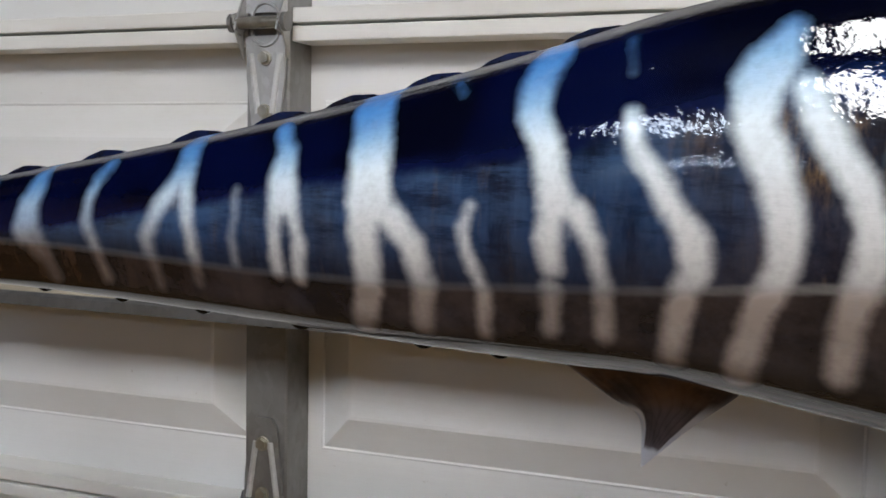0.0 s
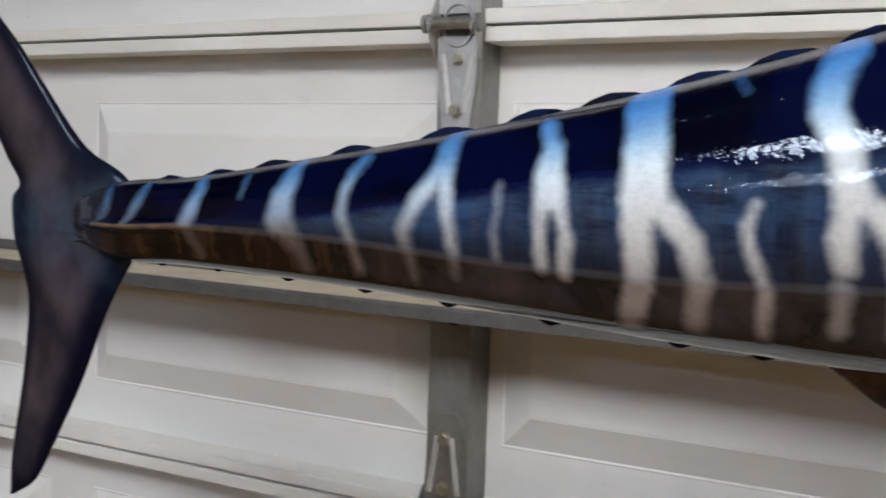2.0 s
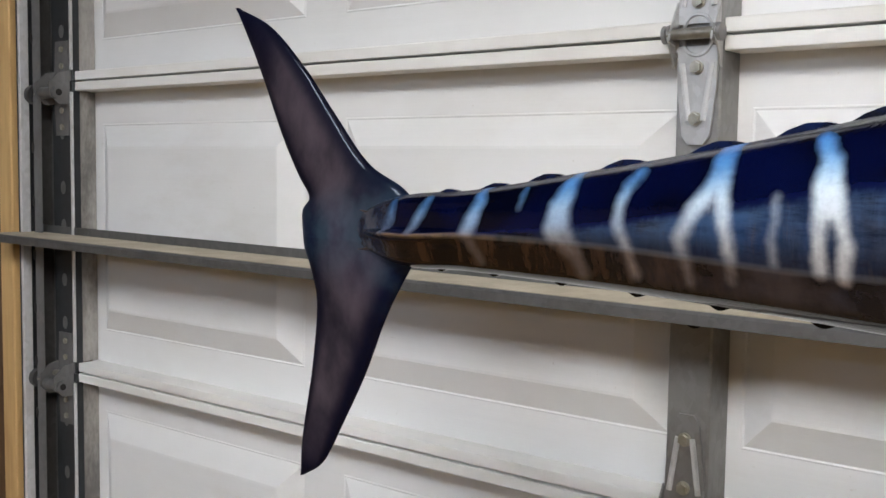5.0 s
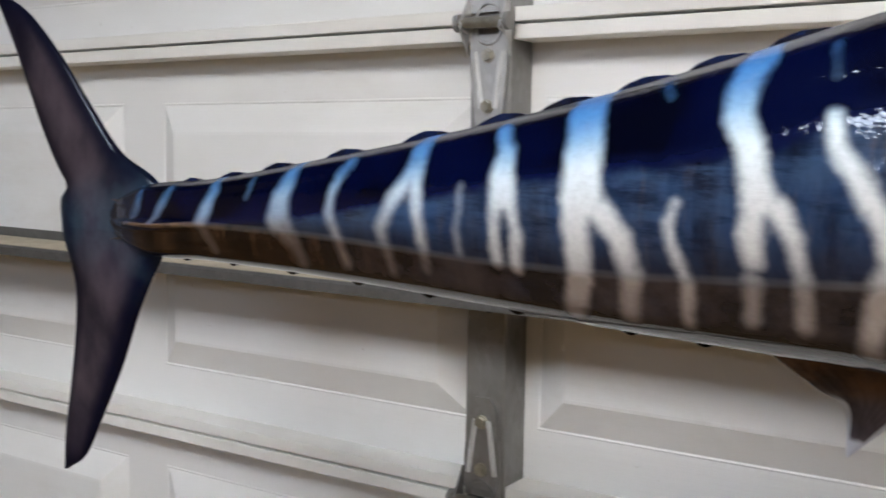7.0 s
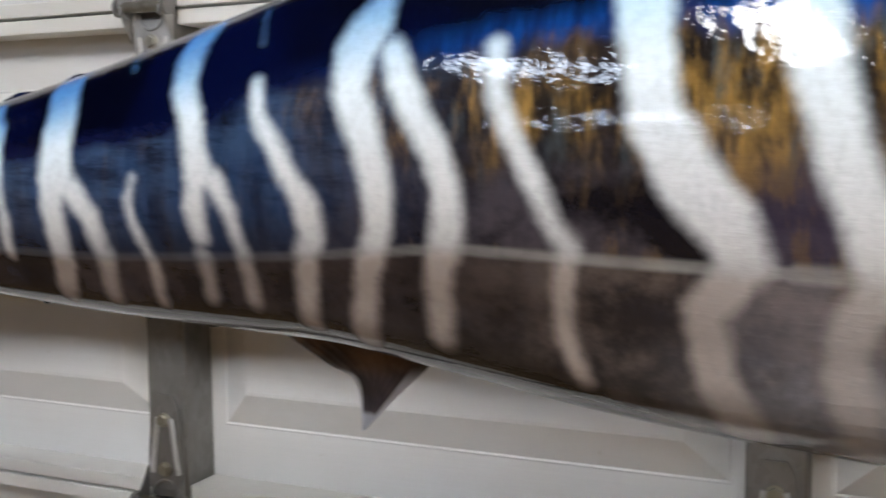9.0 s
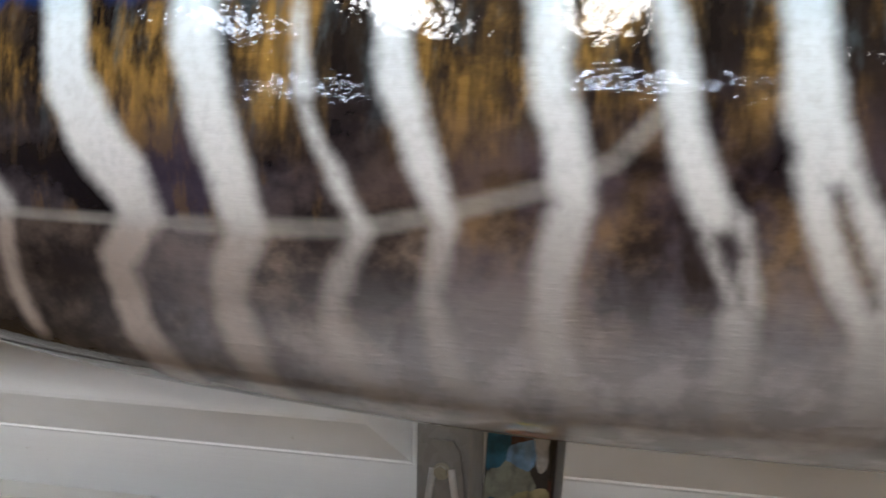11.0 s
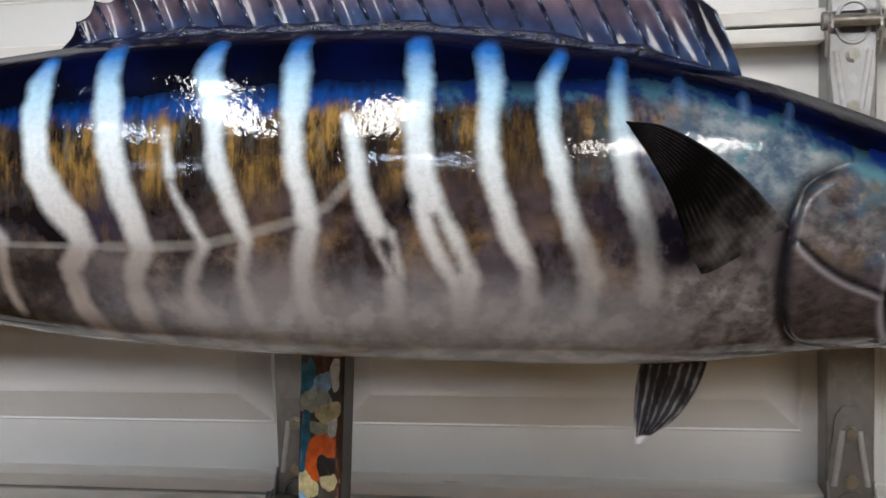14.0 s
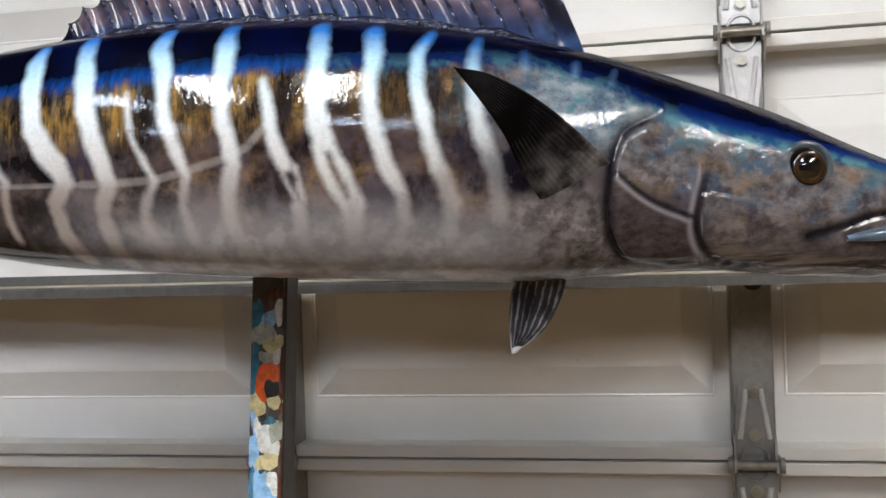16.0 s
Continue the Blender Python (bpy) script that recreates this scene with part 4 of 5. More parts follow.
def fin_paint(name, dark, light, edge, scale=60.0, stretch=(1, 1, 1), rough=0.4, soft_rim=0.4, root_share=0.0, gloss=0.8, root_tones=((0.05, 0.042, 0.036), (0.20, 0.17, 0.15)), rim_at=0.20, tip_rim=0.0, rays=None, root_from=0.72):
    """Fin: an airbrushed core that darkens to its rim, with fine rays."""
    n = Nodes(name)
    rim, ray = n.attr("rim"), n.attr("ray")
    wave = n.math("SINE", n.math("MULTIPLY", n.math("ADD", ray, n.math("MULTIPLY", n.noise(40.0, 3), 0.05)), 170.0))
    cloud = n.noise(scale, 5, stretch)
    core = n.mix(n.step(cloud, 0.3, 0.7), dark, light)
    core = n.mix(n.math("MULTIPLY", n.step(wave, 0.2, 1.0), 0.25), core, dark)
    if rays:
        core = n.mix(n.math("MULTIPLY", n.step(n.math("ADD", wave, n.math("MULTIPLY", n.noise(90.0, 4), 2.0)), 1.2, 2.0), n.step(cloud, 0.40, 0.66)), core, rays)
    rim_mask = n.step(n.math("ADD", rim, n.math("MULTIPLY", cloud, 0.35)), rim_at + soft_rim, rim_at)
    if tip_rim:
        rim_mask = n.math("MULTIPLY", rim_mask, n.step(n.attr("root"), tip_rim, tip_rim - 0.25))
    base = n.mix(rim_mask, core, edge)
    base = n.mix(n.math("MULTIPLY", n.step(n.math("ADD", n.attr("root"), n.math("MULTIPLY", cloud, 0.2)), root_from, root_from + 0.36), root_share), base, n.mix(n.step(n.noise(46.0, 5), 0.32, 0.70), root_tones[0], root_tones[1]))
    n.set(Base_Color=base, Roughness=rough, Specular_IOR_Level=0.06, Coat_Weight=gloss, Coat_Roughness=0.06)
    n.set(Normal=n.bump(wave, 0.25, 0.0005, n.bump(cloud, 0.15, 0.001)))
    return n.mat


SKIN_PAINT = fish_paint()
TAIL_PAINT = fin_paint("tail_fin_paint", (0.007, 0.0065, 0.011), (0.066, 0.050, 0.060), (0.0012, 0.0016, 0.008), 16.0, (1, 1, 0.6), soft_rim=0.9, rim_at=0.38, gloss=0.2, root_share=0.45, root_tones=((0.003, 0.008, 0.035), (0.030, 0.065, 0.095)))
DORSAL_PAINT = fin_paint("dorsal_fin_paint", (0.030, 0.024, 0.042), (0.150, 0.105, 0.130), (0.002, 0.0025, 0.010), 26.0, gloss=0.25, root_share=0.9, root_tones=((0.004, 0.012, 0.050), (0.022, 0.055, 0.140)), root_from=0.50)
DARK_FIN = fin_paint("pectoral_fin_paint", (0.0008, 0.0007, 0.0009), (0.0022, 0.0019, 0.0022), (0.0006, 0.0006, 0.001), 26.0, (0.7, 1, 1.2), rough=0.6, root_share=0.9, gloss=0.04, rays=(0.034, 0.032, 0.036), root_tones=((0.026, 0.023, 0.025), (0.34, 0.33, 0.335)), root_from=0.74)
ANAL_PAINT = fin_paint("anal_fin_paint", (0.014, 0.012, 0.018), (0.120, 0.105, 0.120), (0.58, 0.61, 0.68), 60.0, (1, 1, 0.3), soft_rim=0.14, rim_at=0.56, tip_rim=0.66, root_share=0.85, root_tones=((0.008, 0.005, 0.004), (0.105, 0.050, 0.020)), root_from=0.52, gloss=0.3)
PELVIC_PAINT = fin_paint("pelvic_fin_paint", (0.006, 0.0065, 0.009), (0.040, 0.042, 0.050), (0.60, 0.60, 0.62), 45.0, (1.2, 1, 0.5), soft_rim=0.10, rim_at=0.42, tip_rim=0.34, rays=(0.27, 0.27, 0.29), gloss=0.4)
FINLET_PAINT = simple("finlet_paint", (0.0007, 0.001, 0.004), (0.002, 0.009, 0.048), 0.5, 0.0, 60.0, coat=1.0, spec=0.05)
FINLET_DARK = simple("lower_finlet_paint", (0.004, 0.003, 0.003), (0.014, 0.010, 0.008), 0.5, 0.0, 40.0, coat=1.0, spec=0.05)
KEEL_PAINT = simple("keel_paint", (0.050, 0.026, 0.010), (0.012, 0.010, 0.012), 0.4, 0.0, 70.0, coat=0.8, spec=0.1)
SPINE_PAINT = simple("fin_spine_paint", (0.006, 0.010, 0.030), (0.03, 0.045, 0.09), 0.35, 0.0, 80.0, coat=1.0, spec=0.1)

fish = thing("fish_mount", BASE, "glossy painted replica of a striped game fish on a stand", "fish mount")


def fish_body():
    xs = np.concatenate([np.linspace(XS[0], 1.08, 430, endpoint=False), np.linspace(1.08, XS[-1], 460)])
    an = np.linspace(0, 2 * math.pi, 256, endpoint=False)
    zt, zb, ym, hw, hb = (curve(XS, q, xs) for q in (ZT, ZB, YM, HW, HB))
    c, s = np.cos(an), np.sin(an)
    e = 2 / 2.15
    cy, sz = np.sign(c) * np.abs(c) ** e, np.sign(s) * np.abs(s) ** e
    hh, cz = (zt - zb) / 2, (zt + zb) / 2
    x = np.repeat(xs[:, None], len(an), 1)
    cy = cy * (1 + 0.20 * smooth(0.55, 0.95, np.abs(sz)) * smooth(0.95, 0.65, x))
    y, z = ym[:, None] + hw[:, None] * cy, cz[:, None] + hh[:, None] * sz
    share = (sz + 1) / 2 + 0 * x
    # keel ridge on the tail stalk
    keel = smooth(0.10, -0.02, x) * smooth(-0.070, -0.035, x) * np.exp(-(((share - 0.46) / 0.06) ** 2))
    y = y + np.sign(cy) * 0.006 * keel
    # relief of the head
    gd, gw = nearest(x, z, side_line(bend(GILL)))
    rim_line = bend(GILL)[::-1]
    gx = np.interp(share, rim_line[:, 1], rim_line[:, 0])
    inside = np.sign(x - gx) * gd
    reach = smooth(0.88, 0.74, share) * smooth(0.0, 0.10, share) * smooth(1.0, 14.0, gw)
    lift = 0.0042 * smooth(-0.001, 0.006, inside) * np.exp(-np.clip(inside, 0, 9) / 0.10) * reach * smooth(1.30, 1.22, x)
    lift -= 0.0032 * np.exp(-((np.clip(inside, -9, 9) + 0.002) / 0.0055) ** 2) * reach * (gd < 0.03)
    pd, _ = nearest(x, z, side_line(bend(CHEEK)))
    bd, _ = nearest(x, z, side_line(bend(STRUT_BONE)))
    md, mw = nearest(x, z, side_line(bend(MOUTH)))
    low = smooth(0.60, 0.46, share)
    lift -= low * 0.0022 * np.exp(-((pd / 0.0035) ** 2)) - low * 0.0018 * np.exp(-(((pd - 0.008) / 0.004) ** 2)) * (x < 1.20)
    lift += 0.0018 * np.exp(-((bd / 0.003) ** 2))
    lift -= 0.0026 * np.exp(-((md / 0.0040) ** 2))
    # folds under the jaw
    folds = smooth(1.15, 1.22, x) * smooth(0.22, 0.05, share)
    lift += folds * 0.0003 * np.sin(z * 900 + 14 * np.sin(x * 18) + 30 * x)
    ny, nz = c[None] / np.maximum(hw[:, None], 0.01), s[None] / np.maximum(hh[:, None], 0.01)
    ln = np.hypot(ny, nz)
    y, z = y + lift * ny / ln, z + lift * nz / ln
    pts = np.stack([x, y, z], -1) - np.array(BASE)
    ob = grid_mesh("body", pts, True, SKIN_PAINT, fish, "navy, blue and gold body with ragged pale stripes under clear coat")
    # caps at both ends
    bm = bmesh.new()
    bm.from_mesh(ob.data)
    bmesh.ops.holes_fill(bm, edges=[q for q in bm.edges if q.is_boundary])
    bmesh.ops.recalc_face_normals(bm, faces=bm.faces)
    bm.to_mesh(ob.data)
    bm.free()
    # paint marks, kept as distances
    lo, hi = zb[:, None], zt[:, None]
    zs = lo + share * (hi - lo)
    best, power, weight = np.full(x.shape, -1.0), np.zeros(x.shape), np.full(x.shape, 1e-12)
    for stops, pw in bands:
        line = np.concatenate([side_line(stops[:, :2]), stops[:, 2:]], 1)
        r, w = nearest(x, zs, line)
        wide = np.interp(w, np.arange(len(line)), line[:, 2])
        v = wide * np.interp(wide, [0.006, 0.013], [1.0, 0.84]) / 2 - r
        w = np.exp(np.clip(v, -0.1, 0.03) / 0.0045)
        power, weight = power + pw * w, weight + w
        best = np.maximum(best, v)
    attribute(ob, "stripe", best)
    attribute(ob, "stripe_power", power / weight)
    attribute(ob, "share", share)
    attribute(ob, "along", x)
    attribute(ob, "over_back", share - hb[:, None])
    hl = np.where(xs < LX[-1], curve(LX, LH, np.minimum(xs, LX[-1])), 0.56 - 0.9 * (xs - LX[-1]))
    hl = np.maximum(hl, 0.30 + 0 * xs) * (xs > 0.87) + hl * (xs <= 0.87)
    soft_hl = np.where(xs > 0.76, 0.36 + 0 * xs, hl)
    attribute(ob, "over_line", share - soft_hl[:, None])
    ld, _ = nearest(x, zs, side_line(list(zip(LX, LH))))
    wide = np.where(x > 0.70, 0.0042, 0.0026)
    attribute(ob, "lateral", np.exp(-((ld / wide) ** 2)))
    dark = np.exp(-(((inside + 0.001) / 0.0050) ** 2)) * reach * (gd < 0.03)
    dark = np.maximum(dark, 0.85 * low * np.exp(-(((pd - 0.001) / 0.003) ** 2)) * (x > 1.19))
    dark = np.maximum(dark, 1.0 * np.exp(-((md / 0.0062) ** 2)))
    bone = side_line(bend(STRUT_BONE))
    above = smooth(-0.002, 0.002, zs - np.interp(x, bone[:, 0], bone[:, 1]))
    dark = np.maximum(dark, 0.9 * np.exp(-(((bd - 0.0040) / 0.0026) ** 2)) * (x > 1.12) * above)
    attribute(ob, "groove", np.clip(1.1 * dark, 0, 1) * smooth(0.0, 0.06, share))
    light = np.maximum(np.exp(-(((pd - 0.0055) / 0.0026) ** 2)) * (x < 1.205), np.exp(-((bd / 0.0022) ** 2)))
    light = light * smooth(0.62, 0.5, share)
    attribute(ob, "ridge", light * (x > 1.10))
    attribute(ob, "head", smooth(-0.004, 0.004, inside) * (share < 0.85) + smooth(1.15, 1.22, x) * (share >= 0.85))
    return ob


body = fish_body()


def surface(x, share, side=-1):
    zt, zb, ym, hw = (float(curve(XS, q, x)) for q in (ZT, ZB, YM, HW))
    k = abs(2 * share - 1)
    return Vector((x, ym + side * hw * (1 - k**2.15) ** (1 / 2.15), zb + share * (zt - zb)))


def fin(name, lead, trail, thick, material, depth, label="", rows=40, cols=26, ripple=0.0, waves=0, parent=None, rays=1.0):
    """A fin between its leading and trailing edges; depth gives its sideways place along root to tip."""
    u = np.linspace(0, 1, rows)
    lead, trail, depth = np.array(lead, float), np.array(trail, float), np.array(depth, float)
    a = np.stack([curve(np.linspace(0, 1, len(lead)), lead[:, k], u) for k in (0, 1)], 1)
    b = np.stack([curve(np.linspace(0, 1, len(trail)), trail[:, k], u) for k in (0, 1)], 1)
    d = curve(np.linspace(0, 1, len(depth)), depth, u)
    v = np.linspace(0, 1, cols)
    side = a[:, None] * (1 - v)[None, :, None] + b[:, None] * v[None, :, None]
    t = thick * (1 - np.abs(2 * v - 1) ** 2.2)[None] ** 0.7 * (1 - 0.75 * u)[:, None] + 0.0005
    mid_y = d[:, None] + ripple * np.sin(v * math.pi * 2 * waves)[None] * (0.3 + u)[:, None]
    front = np.stack([side[..., 0], mid_y - t, side[..., 1]], -1)
    back = np.stack([side[..., 0], mid_y + t, side[..., 1]], -1)[:, ::-1]
    pts = np.concatenate([front, back], 1) - np.array(BASE)
    ob = grid_mesh(name, pts, True, material, parent or fish, label)
    rim = np.minimum(np.minimum(v, 1 - v)[None] * 3.2, (1 - u)[:, None] * 3.0) * np.ones((rows, 1))
    attribute(ob, "rim", np.concatenate([rim, rim[:, ::-1]], 1))
    root = np.repeat(1 - u[:, None], 2 * cols, 1)
    attribute(ob, "root", root)
    ray = np.repeat(v[None], rows, 0) * rays
    attribute(ob, "ray", np.concatenate([ray, ray[:, ::-1]], 1))
    bm = bmesh.new()
    bm.from_mesh(ob.data)
    ends = [q for q in bm.edges if q.is_boundary]
    for q in ends:
        q.smooth = False
    bmesh.ops.holes_fill(bm, edges=ends)
    bmesh.ops.recalc_face_normals(bm, faces=bm.faces)
    bm.to_mesh(ob.data)
    bm.free()
    return ob


TY = -0.449
fin("tail_fin", [(0.0010, 1.3930), (-0.0293, 1.4331), (-0.0716, 1.4563), (-0.1099, 1.4965), (-0.1442, 1.5346), (-0.1865, 1.5718), (-0.2299, 1.5919)],
    [(-0.1462, 1.3940), (-0.1472, 1.4156), (-0.1391, 1.4276), (-0.1533, 1.4476), (-0.1724, 1.4797), (-0.1996, 1.5348), (-0.2309, 1.5914)], 0.010, TAIL_PAINT, [TY, TY, TY], "dark slate crescent tail fin, upper lobe", rows=60, cols=30, rays=0.0)
fin("tail_fin", [(0.0010, 1.4130), (-0.0293, 1.3701), (-0.0514, 1.3332), (-0.0726, 1.2863), (-0.0958, 1.2444), (-0.1200, 1.2045), (-0.1442, 1.1876)],
    [(-0.1462, 1.4120), (-0.1452, 1.3876), (-0.1361, 1.3656), (-0.1291, 1.3375), (-0.1341, 1.2846), (-0.1462, 1.2196), (-0.1472, 1.1881)], 0.0094, TAIL_PAINT, [TY, TY, TY], "dark slate crescent tail fin, lower lobe", rows=60, cols=30, rays=0.0)
# raised keels where the tail fin meets the stalk
for s in (1, -1):
    t = np.linspace(0, 1, 24)
    an = np.linspace(0, 2 * math.pi, 12, endpoint=False)
    r = 0.0020 * np.sin(math.pi * (0.02 + 0.96 * t)) ** 1.2
    cx = -0.076 + 0.066 * t - BASE.x
    cy = TY - 0.0088 - 0.0075 * t - BASE.y
    cz = 1.4035 + s * (0.016 - 0.008 * t) - BASE.z
    pts = np.stack([np.repeat(cx[:, None], 12, 1), cy[:, None] + 0.8 * r[:, None] * np.cos(an), cz[:, None] + r[:, None] * np.sin(an)], -1)
    grid_mesh("keel", pts, True, KEEL_PAINT, fish)


def dorsal():
    """Long sail of membrane panels between slanted spines."""
    x0, x1, count = 0.636, 1.1115, 23
    cols, rows = count * 10, 16
    v, u = np.linspace(0, 1, cols), np.linspace(0, 1, rows)
    bx = x0 + (x1 - x0) * v
    bz = curve(XS, ZT, bx) - 0.004
    tall = np.interp(v, [0, 0.03, 0.08, 0.17, 0.30, 0.6, 0.85, 0.93, 0.97, 1.0], [0.006, 0.018, 0.034, 0.043, 0.053, 0.060, 0.066, 0.067, 0.065, 0.050])
    phase = (v * count) % 1.0
    scallop = 1 - 0.10 * np.sin(phase * math.pi) * np.interp(v, [0, 0.4, 1], [1, 0.6, 0.15])
    hgt = tall * scallop
    lean = -0.46 * hgt * np.interp(v, [0, 0.85, 1], [1, 1, 0.95]) + np.interp(v, [0, 0.85, 1.0], [0, 0, 0.004])
    y0 = curve(XS, YM, bx)
    belly = 0.0028 * np.sin(phase * math.pi)
    sheets = []
    for s in (-1, 1):
        px = bx[None] + lean[None] * u[:, None] ** 1.15
        pz = bz[None] + hgt[None] * u[:, None]
        py = y0[None] + belly[None] * (0.4 + 0.6 * u[:, None]) + s * (0.0035 * (1 - u[:, None]) + 0.0006)
        sheets.append(np.stack([px, py, pz], -1))
    pts = np.concatenate([sheets[0], sheets[1][::-1]], 0).transpose(1, 0, 2) - np.array(BASE)
    ob = grid_mesh("dorsal_fin", pts, True, DORSAL_PAINT, fish, "slate blue ribbed dorsal fin with a dark rim")
    rim = np.minimum(np.minimum(v * 9, (1 - v) * 12)[None], 0.45 + 0 * u[:, None] + 0.9 * np.sin(phase * math.pi)[None] * (1 - 0.75 * u[:, None] ** 3) * np.minimum(1, u[:, None] * 3 + 0.3)) - 0.35
    attribute(ob, "rim", np.concatenate([rim, rim[::-1]], 0).T)
    attribute(ob, "ray", np.zeros((cols, 2 * rows)))
    rise = np.repeat(1 - u[:, None], cols, 1)
    attribute(ob, "root", np.concatenate([rise, rise[::-1]], 0).T)
    for k in range(1, count):
        q = k / count
        x = x0 + (x1 - x0) * q
        t = float(np.interp(q, v, tall))
        ln = float(np.interp(q, v, lean))
        root = Vector((x, float(curve(XS, YM, x)) - 0.002, float(curve(XS, ZT, x)) - 0.004)) - BASE
        bm = bmesh.new()
        prev = None
        for i in range(6):
            w = i / 5
            p = root + Vector((ln * w**1.15, 0.001 * w, t * w))
            if prev is not None:
                rod(prev, p, 0.0021 * (1.1 - 0.62 * (w - 0.2)), 8, bm, 0.0021 * (1.1 - 0.62 * w))
            prev = p
        part("spine", bm, SPINE_PAINT, ob, soft=True)
        # puckered skin at the spine's foot
        bm = bmesh.new()
        bmesh.ops.create_uvsphere(bm, u_segments=10, v_segments=7, radius=1)
        rr = random.Random(k)
        bmesh.ops.transform(bm, matrix=Matrix.Translation(root + Vector((0.002, -0.0045, 0.001))) @ Matrix.Rotation(rr.uniform(-0.5, 0.5), 4, "Y") @ Matrix.Diagonal((0.0065 + 0.003 * rr.random(), 0.004, 0.0026 + 0.001 * rr.random(), 1)), verts=bm.verts)
        foot = part("spine_foot", bm, FINLET_PAINT, ob, soft=True)
        # small glossy puckers on both sides of the foot
        for dx in (-0.0068, 0.0068):
            bm = bmesh.new()
            bmesh.ops.create_uvsphere(bm, u_segments=8, v_segments=6, radius=1)
            sx = root.x + dx * rr.uniform(0.7, 1.3) + 0.002
            sz = float(curve(XS, ZT, sx + BASE.x)) - 0.0045 + rr.uniform(-0.001, 0.002) - BASE.z
            bmesh.ops.transform(bm, matrix=Matrix.Translation((sx, root.y - 0.0035 - rr.uniform(0, 0.0015), sz)) @ Matrix.Rotation(rr.uniform(-0.8, 0.8), 4, "Y") @ Matrix.Diagonal((0.0036, 0.003, 0.0017 + 0.001 * rr.random(), 1)), verts=bm.verts)
            part("pucker", bm, FINLET_PAINT, foot, soft=True)
    return ob


sail = dorsal()


def puckered():
    """Clear-coated navy skin, crumpled where the sail grows out of the back."""
    n = Nodes("puckered_fin_base")
    lump = n.noise(210.0, 3, (0.8, 1, 1.2))
    n.set(Base_Color=n.mix(n.step(lump, 0.3, 0.7), (0.001, 0.0015, 0.008), (0.006, 0.012, 0.05)), Roughness=0.4, Specular_IOR_Level=0.1, Coat_Weight=1.0, Coat_Roughness=0.12)
    n.set(Coat_Normal=n.bump(lump, 1.0, 0.005))
    return n.mat


base_x = np.linspace(0.64, 1.104, 30)
base_line = [Vector((x, float(curve(XS, YM, x)) - 0.0105, float(curve(XS, ZT, x)) - 0.0012 + 0.0010 * math.sin(x * 310))) - BASE for x in base_x]
tube("fin_base", base_line, [(0.0062 + 0.0012 * math.sin(x * 190 + math.sin(x * 77))) * min(1.0, 0.15 + 14 * min(x - 0.64, 1.104 - x)) for x in base_x], puckered(), sail, "crumpled glossy skin along the fin's base")

# finlets above and below the tail stalk
for k, x in enumerate((0.0213, 0.0661, 0.1108, 0.1709, 0.2363, 0.2906, 0.3330, 0.3790, 0.4185, 0.4591)):
    r = 0.40 + 0.22 * min(1, k / 4)
    zt, ym = float(curve(XS, ZT, x)) - 0.002, float(curve(XS, YM, x))
    lean = float(curve(XS, ZT, x + 0.01) - curve(XS, ZT, x - 0.01)) / 0.02
    o = [(x - 0.040 * r, zt - 0.040 * r * lean), (x - 0.020 * r, zt + 0.0042 * r), (x - 0.003 * r, zt + 0.0104 * r), (x + 0.003 * r, zt + 0.0106 * r), (x + 0.018 * r, zt + 0.0070 * r + 0.012 * lean), (x + 0.036 * r, zt + 0.036 * r * lean)]
    bm = prism([(p - BASE.x, q - BASE.z) for p, q in o], "y", ym - 0.0028 - BASE.y, ym + 0.0028 - BASE.y)
    bmesh.ops.bevel(bm, geom=list(bm.edges), offset=0.0006, segments=2, affect="EDGES")
    part("finlet", bm, FINLET_PAINT, fish)
for k, x in enumerate((0.0172, 0.0691, 0.1271, 0.1859, 0.2432, 0.3064, 0.3771, 0.4185)):
    r = 0.5 + 0.25 * min(1, k / 5)
    zb, ym = float(curve(XS, ZB, x)) + 0.002, float(curve(XS, YM, x))
    o = [(x + 0.020 * r, zb), (x + 0.004 * r, zb - 0.0045 * r), (x - 0.004 * r, zb - 0.0075 * r), (x - 0.008 * r, zb - 0.0068 * r), (x - 0.020 * r, zb)]
    bm = prism([(p - BASE.x, q - BASE.z) for p, q in o], "y", ym - 0.0025 - BASE.y, ym + 0.0025 - BASE.y)
    bmesh.ops.bevel(bm, geom=list(bm.edges), offset=0.0008, segments=2, affect="EDGES")
    part("lower_finlet", bm, FINLET_DARK, fish)

fin("anal_fin", [(0.5410, 1.3620), (0.5244, 1.3450), (0.5018, 1.3253), (0.4814, 1.3050)], [(0.4383, 1.3616), (0.4650, 1.3410), (0.4787, 1.3299), (0.4796, 1.3039)], 0.004, ANAL_PAINT, [-0.462, -0.447, -0.440], "brown anal fin with a pale rim", rays=0.35)
fin("pelvic_fin", [(1.0890, 1.3225), (1.0815, 1.2970), (1.0650, 1.2705), (1.0385, 1.2500)], [(1.0440, 1.3200), (1.0372, 1.3010), (1.0345, 1.2720), (1.0352, 1.2500)], 0.0035, PELVIC_PAINT, [-0.432, -0.428, -0.424], "dark pelvic fin with pale streaks and a white tip", rays=0.25)
part("pelvic_root", rod((1.031 - BASE.x, -0.433 - BASE.y, 1.3195 - BASE.z), (1.088 - BASE.x, -0.433 - BASE.y, 1.3195 - BASE.z), 0.0035, 10, r2=0.0022), FINLET_DARK, fish, soft=True)
fin("pectoral_fin", [(1.1430, 1.4010), (1.1066, 1.4380), (1.0793, 1.4600), (1.0520, 1.4740), (1.0306, 1.4767)], [(1.0914, 1.3560), (1.0682, 1.4000), (1.0570, 1.4310), (1.0448, 1.4541), (1.0301, 1.4762)], 0.0045, DARK_FIN, [-0.476, -0.534, -0.565, -0.592, -0.615], "black-brown pectoral fin standing off the flank", rays=0.5)
